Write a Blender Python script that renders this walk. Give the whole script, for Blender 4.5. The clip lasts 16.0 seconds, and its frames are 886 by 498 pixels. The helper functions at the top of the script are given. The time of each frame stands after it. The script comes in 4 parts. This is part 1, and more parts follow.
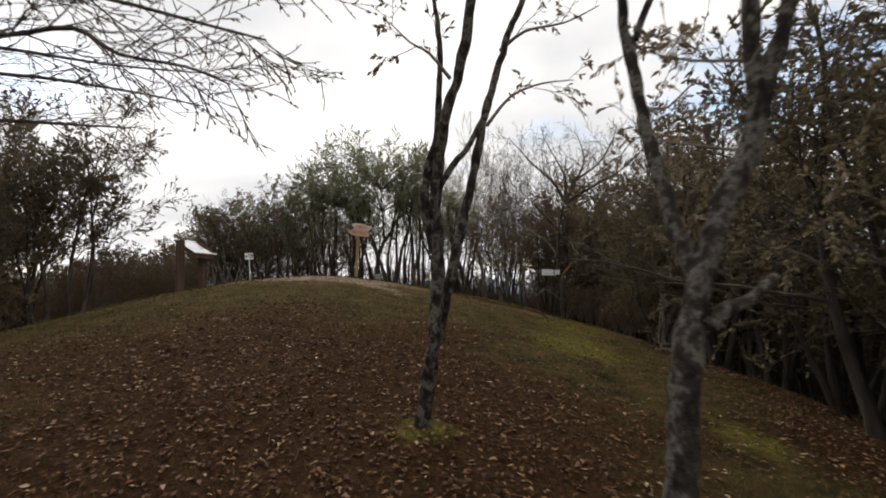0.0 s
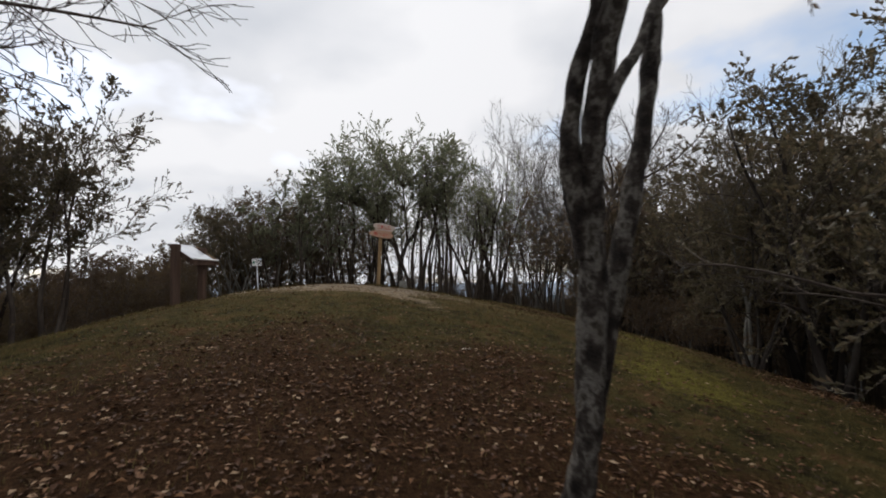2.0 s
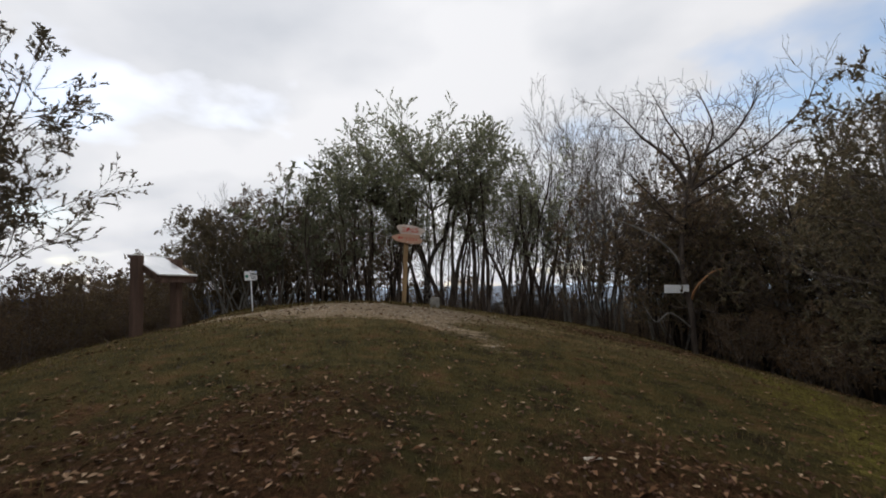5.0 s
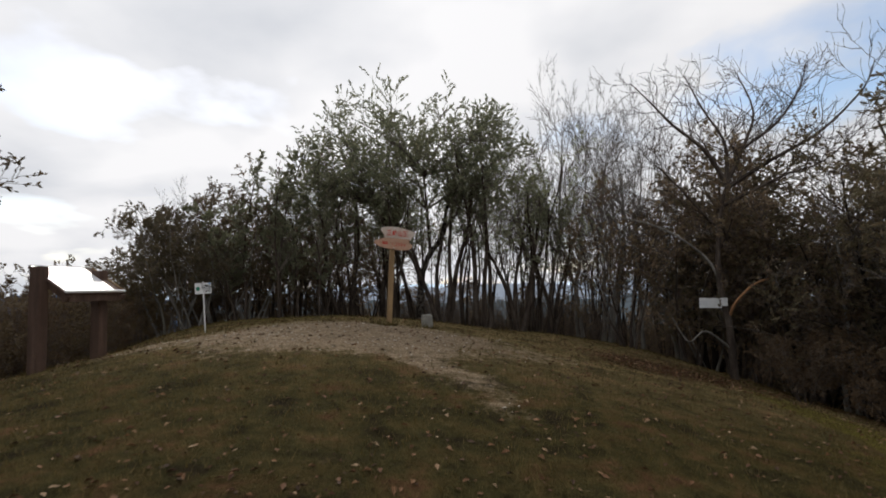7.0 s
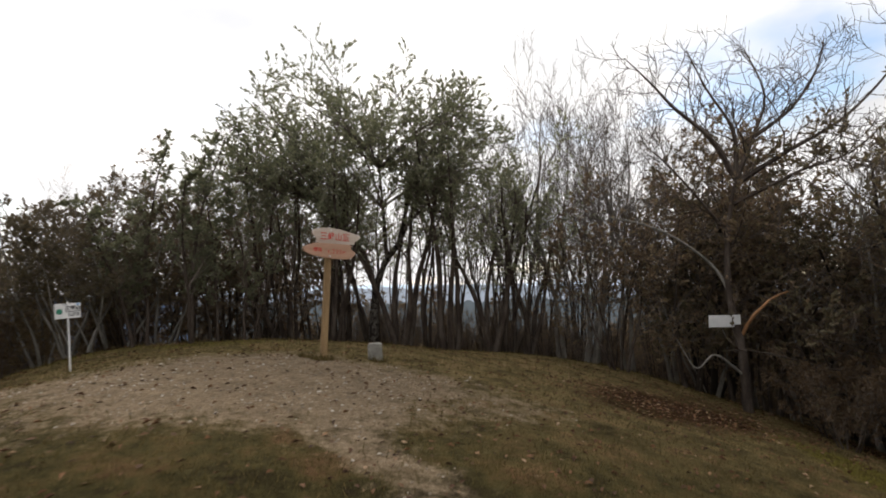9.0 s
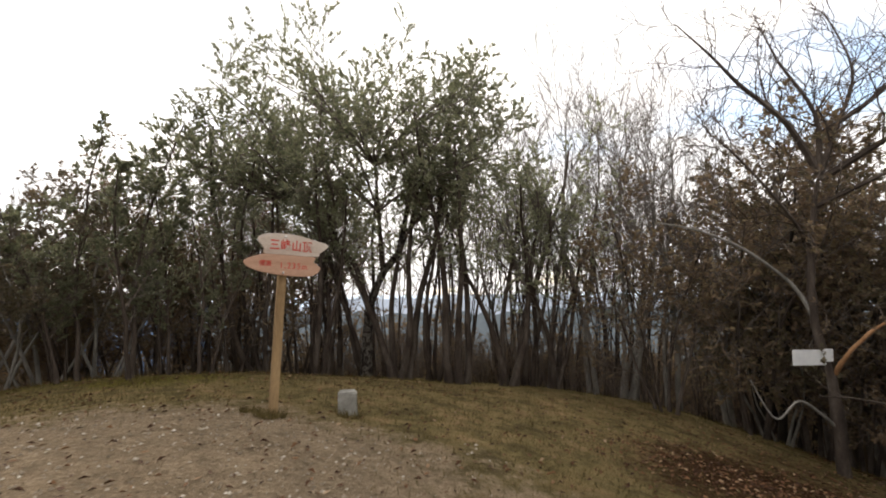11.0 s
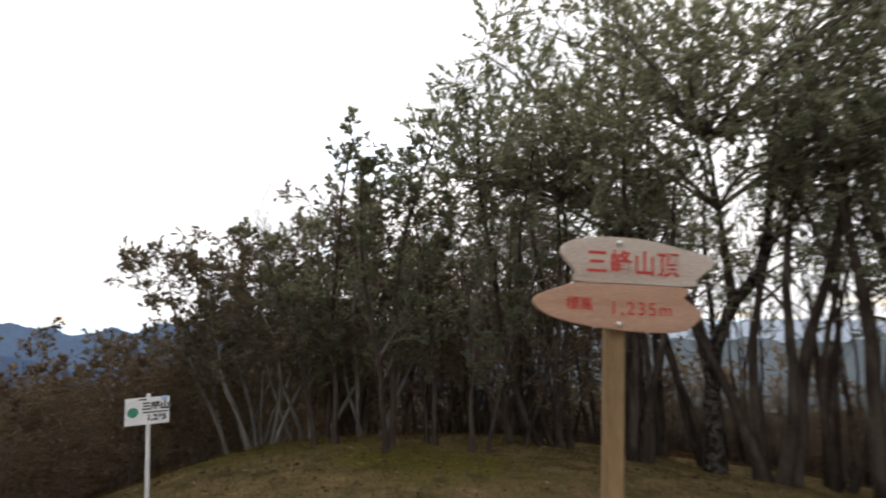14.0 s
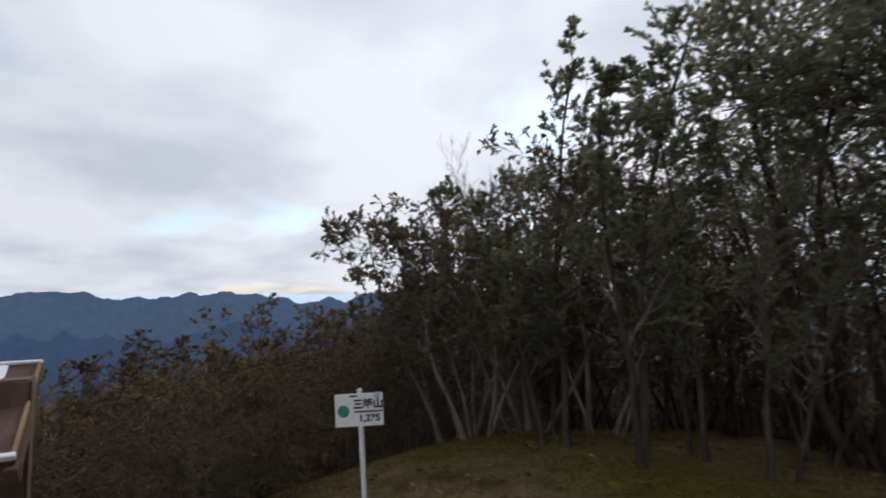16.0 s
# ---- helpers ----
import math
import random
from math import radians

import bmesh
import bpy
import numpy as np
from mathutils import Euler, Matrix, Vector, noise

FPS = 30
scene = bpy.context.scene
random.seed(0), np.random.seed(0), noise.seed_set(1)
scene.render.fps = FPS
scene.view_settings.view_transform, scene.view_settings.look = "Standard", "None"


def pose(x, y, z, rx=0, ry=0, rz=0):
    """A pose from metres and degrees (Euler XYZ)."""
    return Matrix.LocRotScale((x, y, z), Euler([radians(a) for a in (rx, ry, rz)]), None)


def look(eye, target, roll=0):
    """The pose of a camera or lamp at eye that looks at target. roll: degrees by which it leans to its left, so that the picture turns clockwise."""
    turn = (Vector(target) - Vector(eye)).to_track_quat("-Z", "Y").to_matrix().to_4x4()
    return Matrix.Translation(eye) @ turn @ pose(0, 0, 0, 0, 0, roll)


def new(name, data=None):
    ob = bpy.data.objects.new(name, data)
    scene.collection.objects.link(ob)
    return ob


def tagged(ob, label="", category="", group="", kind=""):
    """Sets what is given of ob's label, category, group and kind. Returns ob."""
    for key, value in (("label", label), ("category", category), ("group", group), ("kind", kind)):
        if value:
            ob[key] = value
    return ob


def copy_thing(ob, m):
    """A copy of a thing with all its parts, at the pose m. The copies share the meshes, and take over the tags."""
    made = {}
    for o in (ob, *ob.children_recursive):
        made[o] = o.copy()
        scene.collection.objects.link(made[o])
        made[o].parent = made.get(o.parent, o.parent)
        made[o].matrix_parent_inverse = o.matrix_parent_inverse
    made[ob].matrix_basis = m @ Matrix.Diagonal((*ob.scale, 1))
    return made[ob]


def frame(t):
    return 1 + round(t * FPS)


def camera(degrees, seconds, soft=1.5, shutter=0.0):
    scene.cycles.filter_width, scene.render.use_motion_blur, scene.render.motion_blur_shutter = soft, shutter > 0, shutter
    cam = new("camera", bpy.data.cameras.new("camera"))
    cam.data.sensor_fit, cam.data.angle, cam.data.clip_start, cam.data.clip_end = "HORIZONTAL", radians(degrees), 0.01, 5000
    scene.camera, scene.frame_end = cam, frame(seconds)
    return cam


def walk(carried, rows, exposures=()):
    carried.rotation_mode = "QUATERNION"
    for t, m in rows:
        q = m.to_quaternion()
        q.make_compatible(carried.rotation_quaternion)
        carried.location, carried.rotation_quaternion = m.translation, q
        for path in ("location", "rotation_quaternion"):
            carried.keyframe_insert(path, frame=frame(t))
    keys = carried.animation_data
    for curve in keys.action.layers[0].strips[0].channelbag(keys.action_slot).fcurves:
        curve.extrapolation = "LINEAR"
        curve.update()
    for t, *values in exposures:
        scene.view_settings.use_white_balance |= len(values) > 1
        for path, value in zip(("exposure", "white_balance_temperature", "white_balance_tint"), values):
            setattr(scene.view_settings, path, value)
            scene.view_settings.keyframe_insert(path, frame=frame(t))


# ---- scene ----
cam = camera(80.9, 16.0, soft=1.8, shutter=0.5)
PATH = [
    (0, (-0.497, 0.638, 1.587), (-0.442, 2.633, 1.715), -0.7),
    (0.5, (-0.611, 1.23, 1.593), (-0.577, 3.225, 1.725), -0.9),
    (1, (-0.741, 1.736, 1.631), (-0.742, 3.732, 1.764), -1.2),
    (1.5, (-0.853, 2.205, 1.666), (-0.854, 4.2, 1.806), -1.1),
    (2, (-0.981, 2.719, 1.725), (-0.981, 4.714, 1.865), -1.2),
    (2.5, (-1.14, 3.267, 1.785), (-1.147, 5.262, 1.918), -1.2),
    (3, (-1.256, 3.786, 1.838), (-1.3, 5.781, 1.976), -1.3),
    (3.5, (-1.387, 4.276, 1.889), (-1.462, 6.269, 2.034), -1.4),
    (4, (-1.482, 4.73, 1.906), (-1.557, 6.723, 2.063), -1.4),
    (4.2, (-1.497, 4.934, 1.931), (-1.571, 6.927, 2.087), -1.5),
    (6.3, (-1.546, 7.03, 2.286), (-1.598, 9.023, 2.433), -1.5),
    (6.5, (-1.527, 7.236, 2.322), (-1.58, 9.23, 2.465), -1.4),
    (7, (-1.501, 7.677, 2.372), (-1.562, 9.67, 2.516), -1.5),
    (7.5, (-1.475, 8.165, 2.451), (-1.498, 10.16, 2.594), -1.4),
    (8, (-1.439, 8.674, 2.523), (-1.431, 10.668, 2.667), -1.4),
    (8.2, (-1.475, 8.869, 2.547), (-1.456, 10.864, 2.69), -1.5),
    (10.3, (-1.107, 11.107, 2.72), (-1.012, 13.098, 2.884), -1.5),
    (10.5, (-1.132, 11.222, 2.736), (-1.095, 13.214, 2.91), -1.5),
    (11, (-1.09, 11.68, 2.789), (-1.099, 13.671, 2.974), -1.3),
    (11.5, (-1.048, 12.156, 2.853), (-1.144, 14.145, 3.045), -1.6),
    (12, (-1.179, 12.647, 2.831), (-1.493, 14.607, 3.076), -0.8),
    (12.5, (-1.319, 13.123, 2.877), (-1.764, 15.055, 3.142), -0.8),
    (13, (-1.545, 13.586, 2.906), (-2.193, 15.457, 3.187), -0.8),
    (13.5, (-1.901, 13.96, 3.008), (-2.703, 15.77, 3.291), -0.4),
    (14, (-2.172, 14.289, 3.062), (-3.15, 16.01, 3.346), -0.4),
    (14.5, (-2.381, 14.528, 3.101), (-3.579, 16.106, 3.37), -0.5),
    (15, (-2.625, 14.656, 3.118), (-3.899, 16.177, 3.374), -0.7),
    (15.5, (-2.935, 14.849, 3.132), (-4.328, 16.269, 3.342), -1.1),
    (16, (-3.24, 14.95, 3.129), (-4.754, 16.246, 3.301), -0.8),
]
walk(cam, [(t, look(eye, target, roll)) for t, eye, target, roll in PATH],
     [(0, -0.02, 6800, 11), (1.5, -0.25, 6500, 11), (3.5, -0.35, 6350, 11), (7, -0.25, 6500, 11), (8.2, -0.1, 6600, 11), (10.3, 0.61, 7000, 12), (12.5, 0.7, 7000, 12),
      (13.5, 0.57, 6800, 12), (14.3, 0.3, 6500, 12), (15.0, -0.08, 6250, 12), (16, -0.3, 6050, 12)])

# ---- light and sky ----
def nodes_of(tree):
    tree.nodes.clear()

    def add(kind, **kw):
        n = tree.nodes.new(kind)
        for key, value in kw.items():
            if key in n.inputs:
                n.inputs[key].default_value = value
        return n
    return add, tree.links.new


SUN_ELEV, SUN_AZ = 42.0, 24.0   # degrees; azimuth to the left of +y
world = bpy.data.worlds.new("sky")
world.use_nodes = True
scene.world = world
add, link = nodes_of(world.node_tree)
sky = add("ShaderNodeTexSky")
sky.sky_type, sky.sun_disc = "NISHITA", False
sky.sun_elevation, sky.sun_rotation = radians(SUN_ELEV), radians(-SUN_AZ)
sky_gain = add("ShaderNodeMix")
sky_gain.data_type, sky_gain.blend_type = "RGBA", "MULTIPLY"
sky_gain.inputs[0].default_value = 1.0
sky_gain.inputs[7].default_value = (0.20, 0.195, 0.185, 1)
link(sky.outputs[0], sky_gain.inputs[6])
coord = add("ShaderNodeTexCoord")
sep = add("ShaderNodeSeparateXYZ")
link(coord.outputs["Generated"], sep.inputs[0])
lift = add("ShaderNodeMath")
lift.operation = "MAXIMUM"
link(sep.outputs[2], lift.inputs[0])
lift.inputs[1].default_value = 0.0
lift2 = add("ShaderNodeMath")
lift2.operation = "ADD"
link(lift.outputs[0], lift2.inputs[0])
lift2.inputs[1].default_value = 0.24
flat = add("ShaderNodeVectorMath")
flat.operation = "DIVIDE"
link(coord.outputs["Generated"], flat.inputs[0])
comb = add("ShaderNodeCombineXYZ", Z=1.0)
link(lift2.outputs[0], comb.inputs[0])
link(lift2.outputs[0], comb.inputs[1])
link(comb.outputs[0], flat.inputs[1])
flatz = add("ShaderNodeVectorMath")
flatz.operation = "MULTIPLY"
link(flat.outputs[0], flatz.inputs[0])
flatz.inputs[1].default_value = (1, 1, 0)
clouds = add("ShaderNodeTexNoise", Scale=1.05, Detail=6.0, Roughness=0.47, Distortion=0.1)
link(flatz.outputs[0], clouds.inputs["Vector"])
cover = add("ShaderNodeValToRGB")
cover.color_ramp.elements[0].position, cover.color_ramp.elements[0].color = 0.33, (0, 0, 0, 1)
cover.color_ramp.elements[1].position, cover.color_ramp.elements[1].color = 0.43, (1, 1, 1, 1)
link(clouds.outputs[0], cover.inputs[0])
shade = add("ShaderNodeTexNoise", Scale=1.5, Detail=6.0, Roughness=0.46, Distortion=0.1)
moved = add("ShaderNodeVectorMath")
moved.operation = "ADD"
link(flatz.outputs[0], moved.inputs[0])
moved.inputs[1].default_value = (3.7, 1.9, 0.0)
link(moved.outputs[0], shade.inputs["Vector"])
cloud_col = add("ShaderNodeValToRGB")
cloud_col.color_ramp.elements[0].position, cloud_col.color_ramp.elements[0].color = 0.33, (0.80, 0.83, 0.88, 1)
cloud_col.color_ramp.elements[1].position, cloud_col.color_ramp.elements[1].color = 0.58, (1.13, 1.13, 1.14, 1)
link(shade.outputs[0], cloud_col.inputs[0])
toward = add("ShaderNodeVectorMath")
toward.operation = "DOT_PRODUCT"
link(coord.outputs["Generated"], toward.inputs[0])
toward.inputs[1].default_value = (-math.sin(radians(SUN_AZ)) * math.cos(radians(SUN_ELEV)), math.cos(radians(SUN_AZ)) * math.cos(radians(SUN_ELEV)), math.sin(radians(SUN_ELEV)))
glow = add("ShaderNodeMapRange")
glow.inputs[1].default_value, glow.inputs[2].default_value, glow.inputs[3].default_value, glow.inputs[4].default_value = 0.45, 0.92, 0.86, 1.02
link(toward.outputs["Value"], glow.inputs[0])
lit_cloud = add("ShaderNodeVectorMath")
lit_cloud.operation = "SCALE"
link(cloud_col.outputs[0], lit_cloud.inputs[0])
link(glow.outputs[0], lit_cloud.inputs["Scale"])
mixed = add("ShaderNodeMix")
mixed.data_type = "RGBA"
link(cover.outputs[0], mixed.inputs[0])
link(sky_gain.outputs[2], mixed.inputs[6])
link(lit_cloud.outputs[0], mixed.inputs[7])
back = add("ShaderNodeBackground", Strength=1.0)
link(mixed.outputs[2], back.inputs[0])
out = add("ShaderNodeOutputWorld")
link(back.outputs[0], out.inputs[0])

sun = new("sun", bpy.data.lights.new("sun", "SUN"))
sun.data.energy, sun.data.angle, sun.data.color = 1.75, radians(16), (1.0, 0.95, 0.87)
az, el = radians(SUN_AZ), radians(SUN_ELEV)
sun.matrix_world = look((-math.sin(az) * math.cos(el) * 40, math.cos(az) * math.cos(el) * 40, math.sin(el) * 40), (0, 0, 0))


# ---- materials ----
def material(name, stops, scale=6.0, rough=0.8, bump=0.25, detail=6.0, fine=None, metal=0.0, island=0.0, translucent=0.0, random_tone=0.0, stretch=(1, 1, 1), spec=0.4, bump_far=0.01):
    """A procedural surface: a coarse noise through colour stops, finer grain over it, and a bump."""
    m = bpy.data.materials.new(name)
    m.use_nodes = True
    a, ln = nodes_of(m.node_tree)
    tc = a("ShaderNodeTexCoord")
    mp = a("ShaderNodeMapping", Scale=stretch)
    ln(tc.outputs["Object"], mp.inputs[0])
    n1 = a("ShaderNodeTexNoise", Scale=scale, Detail=detail, Roughness=0.6)
    n2 = a("ShaderNodeTexNoise", Scale=fine or scale * 9, Detail=4.0, Roughness=0.65)
    ln(mp.outputs[0], n1.inputs["Vector"])
    ln(mp.outputs[0], n2.inputs["Vector"])
    ramp = a("ShaderNodeValToRGB")
    els = ramp.color_ramp.elements
    while len(els) < len(stops):
        els.new(0.5)
    for e, (pos, col) in zip(els, stops):
        e.position, e.color = pos, (*col, 1)
    fac = n1.outputs[0]
    if island:
        geo = a("ShaderNodeNewGeometry")
        mx = a("ShaderNodeMix")
        mx.inputs[0].default_value = island
        ln(n1.outputs[0], mx.inputs[2])
        ln(geo.outputs["Random Per Island"], mx.inputs[3])
        fac = mx.outputs[0]
    ln(fac, ramp.inputs[0])
    grain = a("ShaderNodeMix")
    grain.data_type, grain.blend_type = "RGBA", "OVERLAY"
    grain.inputs[0].default_value = 0.45
    ln(ramp.outputs[0], grain.inputs[6])
    ln(n2.outputs[0], grain.inputs[7])
    colour = grain.outputs[2]
    if random_tone:
        info = a("ShaderNodeObjectInfo")
        hsv = a("ShaderNodeHueSaturation")
        mr = a("ShaderNodeMapRange")
        mr.inputs[3].default_value, mr.inputs[4].default_value = 1 - random_tone, 1 + random_tone
        ln(info.outputs["Random"], mr.inputs[0])
        ln(mr.outputs[0], hsv.inputs["Value"])
        ln(colour, hsv.inputs["Color"])
        colour = hsv.outputs[0]
    p = a("ShaderNodeBsdfPrincipled", Roughness=rough, Metallic=metal)
    p.inputs["Specular IOR Level"].default_value = spec
    ln(colour, p.inputs["Base Color"])
    if bump:
        bp = a("ShaderNodeBump", Strength=bump, Distance=bump_far)
        ln(n2.outputs[0], bp.inputs["Height"])
        ln(bp.outputs[0], p.inputs["Normal"])
    o = a("ShaderNodeOutputMaterial")
    if translucent:
        tr = a("ShaderNodeBsdfTranslucent")
        ln(colour, tr.inputs[0])
        ms = a("ShaderNodeMixShader", Fac=translucent)
        ln(p.outputs[0], ms.inputs[1])
        ln(tr.outputs[0], ms.inputs[2])
        ln(ms.outputs[0], o.inputs[0])
    else:
        ln(p.outputs[0], o.inputs[0])
    return m


BARK = material("dark_bark", [(0.3, (0.032, 0.025, 0.021)), (0.5, (0.068, 0.052, 0.042)), (0.7, (0.125, 0.104, 0.087))], 5, 0.95, 0.8, stretch=(1, 1, 0.35), spec=0.15)
BARK_HERO = material("lichened_bark", [(0.38, (0.017, 0.013, 0.011)), (0.49, (0.048, 0.038, 0.031)), (0.57, (0.16, 0.145, 0.125)), (0.63, (0.06, 0.05, 0.038)), (0.72, (0.03, 0.025, 0.02))], 14, 0.95, 1.0, fine=75, stretch=(1, 1, 0.7), spec=0.2, bump_far=0.035)
# darker copy of the bark: the canopy's shade is put into its colour
BARK_SHADED = material("shaded_black_bark", [(0.3, (0.016, 0.013, 0.011)), (0.5, (0.034, 0.027, 0.022)), (0.7, (0.06, 0.05, 0.042))], 5, 0.9, 0.8, stretch=(1, 1, 0.35), spec=0.2)
BARK_PALE = material("pale_bark", [(0.3, (0.09, 0.08, 0.07)), (0.6, (0.24, 0.225, 0.2)), (0.8, (0.33, 0.32, 0.29))], 6, 0.85, 0.5, stretch=(1, 1, 0.4))
TWIG = material("twig", [(0.3, (0.075, 0.058, 0.048)), (0.7, (0.18, 0.145, 0.12))], 8, 0.85, 0.3)
TWIG_PALE = material("pale_twig", [(0.3, (0.09, 0.075, 0.065)), (0.7, (0.2, 0.175, 0.155))], 8, 0.85, 0.3)
LEAF_GREEN = material("evergreen_leaf", [(0.15, (0.13, 0.14, 0.08)), (0.5, (0.23, 0.242, 0.145)), (0.75, (0.31, 0.315, 0.20)), (0.95, (0.33, 0.26, 0.16))], 0.8, 0.34, 0.1, island=0.6, translucent=0.68, random_tone=0.25, spec=0.6)
LEAF_DARK = material("dark_evergreen_leaf", [(0.15, (0.084, 0.072, 0.042)), (0.6, (0.148, 0.122, 0.07)), (0.9, (0.22, 0.145, 0.085))], 0.8, 0.6, 0.1, island=0.6, translucent=0.42, random_tone=0.25, spec=0.4)
LEAF_BROWN = material("withered_leaf", [(0.15, (0.11, 0.08, 0.054)), (0.5, (0.19, 0.13, 0.083)), (0.8, (0.22, 0.175, 0.097)), (0.95, (0.28, 0.155, 0.10))], 0.8, 0.65, 0.1, island=0.6, translucent=0.52, random_tone=0.25)
LEAF_THICKET = material("thicket_leaf", [(0.15, (0.095, 0.068, 0.038)), (0.6, (0.17, 0.12, 0.062)), (0.9, (0.215, 0.16, 0.083))], 0.8, 0.7, 0.1, island=0.6, translucent=0.25, random_tone=0.2)
LEAF_RUSSET = material("russet_leaf", [(0.15, (0.08, 0.052, 0.03)), (0.6, (0.135, 0.085, 0.046)), (0.9, (0.17, 0.115, 0.058))], 0.8, 0.7, 0.1, island=0.6, translucent=0.22, random_tone=0.2)
PLUM = material("plum_leaf", [(0.2, (0.07, 0.03, 0.04)), (0.7, (0.15, 0.06, 0.075))], 0.8, 0.7, 0.1, island=0.6, translucent=0.3)
LITTER = material("fallen_leaf", [(0.05, (0.034, 0.016, 0.008)), (0.5, (0.10, 0.045, 0.02)), (0.8, (0.19, 0.098, 0.045)), (0.97, (0.38, 0.28, 0.18))], 3, 0.8, 0.2, island=0.85, spec=0.25)
GRASS = material("short_turf", [(0.1, (0.07, 0.05, 0.016)), (0.5, (0.11, 0.085, 0.024)), (0.9, (0.19, 0.13, 0.05))], 0.5, 0.8, 0.1, island=0.55, translucent=0.2)
MOSS = material("moss", [(0.3, (0.05, 0.065, 0.012)), (0.6, (0.115, 0.12, 0.018)), (0.8, (0.17, 0.15, 0.03))], 6, 0.95, 0.8, fine=120)
SIGN_PALE = material("sun_bleached_board", [(0.3, (0.40, 0.30, 0.24)), (0.5, (0.52, 0.43, 0.36)), (0.75, (0.60, 0.53, 0.46))], 3, 0.8, 0.25, fine=70, stretch=(0.5, 1, 2))
SIGN_WOOD = material("weathered_board", [(0.3, (0.38, 0.21, 0.135)), (0.55, (0.47, 0.285, 0.195)), (0.75, (0.52, 0.36, 0.27))], 4, 0.75, 0.25, fine=70, stretch=(0.35, 1, 3))
POST_WOOD = material("weathered_post", [(0.3, (0.20, 0.125, 0.06)), (0.6, (0.33, 0.22, 0.11)), (0.8, (0.40, 0.30, 0.18))], 5, 0.8, 0.5, fine=60, stretch=(2, 2, 0.25))
DARK_WOOD = material("stained_wood", [(0.3, (0.06, 0.034, 0.024)), (0.6, (0.115, 0.068, 0.048)), (0.8, (0.17, 0.115, 0.085))], 5, 0.75, 0.5, fine=60, stretch=(2, 2, 0.25))
RED = material("red_paint", [(0.3, (0.42, 0.035, 0.025)), (0.7, (0.58, 0.06, 0.045))], 12, 0.6, 0.1)
WHITE = material("white_paint", [(0.3, (0.66, 0.67, 0.68)), (0.7, (0.82, 0.82, 0.81))], 7, 0.5, 0.1)
BLACK = material("black_print", [(0.3, (0.012, 0.012, 0.016)), (0.7, (0.03, 0.03, 0.035))], 9, 0.5, 0)
GREEN_INK = material("green_print", [(0.3, (0.02, 0.16, 0.11)), (0.7, (0.06, 0.30, 0.19))], 30, 0.5, 0)
BLUE_INK = material("blue_print", [(0.3, (0.22, 0.38, 0.62)), (0.7, (0.4, 0.55, 0.75))], 30, 0.5, 0)
STONE = material("granite", [(0.3, (0.15, 0.14, 0.12)), (0.55, (0.27, 0.26, 0.23)), (0.75, (0.38, 0.37, 0.34))], 9, 0.9, 0.6, fine=140)
PANEL = material("panel_sheet", [(0.3, (0.66, 0.69, 0.73)), (0.7, (0.82, 0.84, 0.86))], 3, 0.16, 0.05, spec=0.8)
STEEL = material("bolt_steel", [(0.3, (0.55, 0.55, 0.53)), (0.7, (0.75, 0.75, 0.72))], 20, 0.35, 0.1, metal=0.6)
RAW_WOOD = material("torn_wood", [(0.3, (0.20, 0.095, 0.04)), (0.6, (0.36, 0.19, 0.09))], 8, 0.8, 0.6, stretch=(1, 1, 0.3))
CHIP = material("pale_chip", [(0.3, (0.42, 0.36, 0.28)), (0.7, (0.62, 0.56, 0.47))], 14, 0.7, 0.2)


# ---- ground ----
def soft(v, w):
    return w * math.log1p(math.exp(min(v / w, 40.0)))


def ground_z(x, y):
    u, v = (x + 4.06) / 3.05, (y - 17.06) / 5.2
    z = 1.82 - 0.815 * (math.sqrt(1 + u * u + v * v + 0.07 * u * v) - 1)
    z -= 1.1 * soft(y - 24.8, 0.9) + 0.6 * soft(-9.8 - x, 0.9) + 0.6 * soft(x - 7.5, 1.0)
    near = max(0.0, 1 - math.hypot(x + 1, y - 10) / 40)
    z += near * (0.05 * noise.noise((x * 0.6, y * 0.6, 0)) + 0.02 * noise.noise((x * 2.3, y * 2.3, 4)))
    z += 0.06 * math.exp(-((x + 0.58) ** 2 + (y - 4.9) ** 2) / 0.18)
    z += 0.17 * math.exp(-((x + 6.6) ** 2 + (y - 19.1) ** 2) / 2.4) + 0.12 * math.exp(-((x + 8.0) ** 2 + (y - 18.6) ** 2) / 2.0)
    z += 0.24 * math.exp(-(x - 2.6) ** 2 / 6 - (y - 21.3) ** 2 / 4) - 0.18 * math.exp(-(x + 3.5) ** 2 / 5 - (y - 21.6) ** 2 / 2.5)
    if z < -3:
        far = -3 - z
        z = -3 - 760 * (1 - math.exp(-far / 760))
    return z


def bare(x, y):
    """How bare the soil is: the trodden top and the path that comes up to it."""
    w = 0.45 * noise.noise((x * 0.55, y * 0.55, 9)) + 0.15 * noise.noise((x * 2, y * 2, 5))
    top = 1.2 - math.hypot((x + 3.3) / 2.9, (y - 15.3) / 1.6)
    k = max(0.0, min(1.0, ((x + 2.6) * 1.7 - (y - 14.8) * 2.6) / 9.65))
    tongue = 0.68 - 0.45 * k - math.hypot(x + 2.6 - 1.7 * k, y - 14.8 + 2.6 * k) / 1.1
    return max(0.0, min(1.0, 1.6 * (max(top, tongue) + w)))


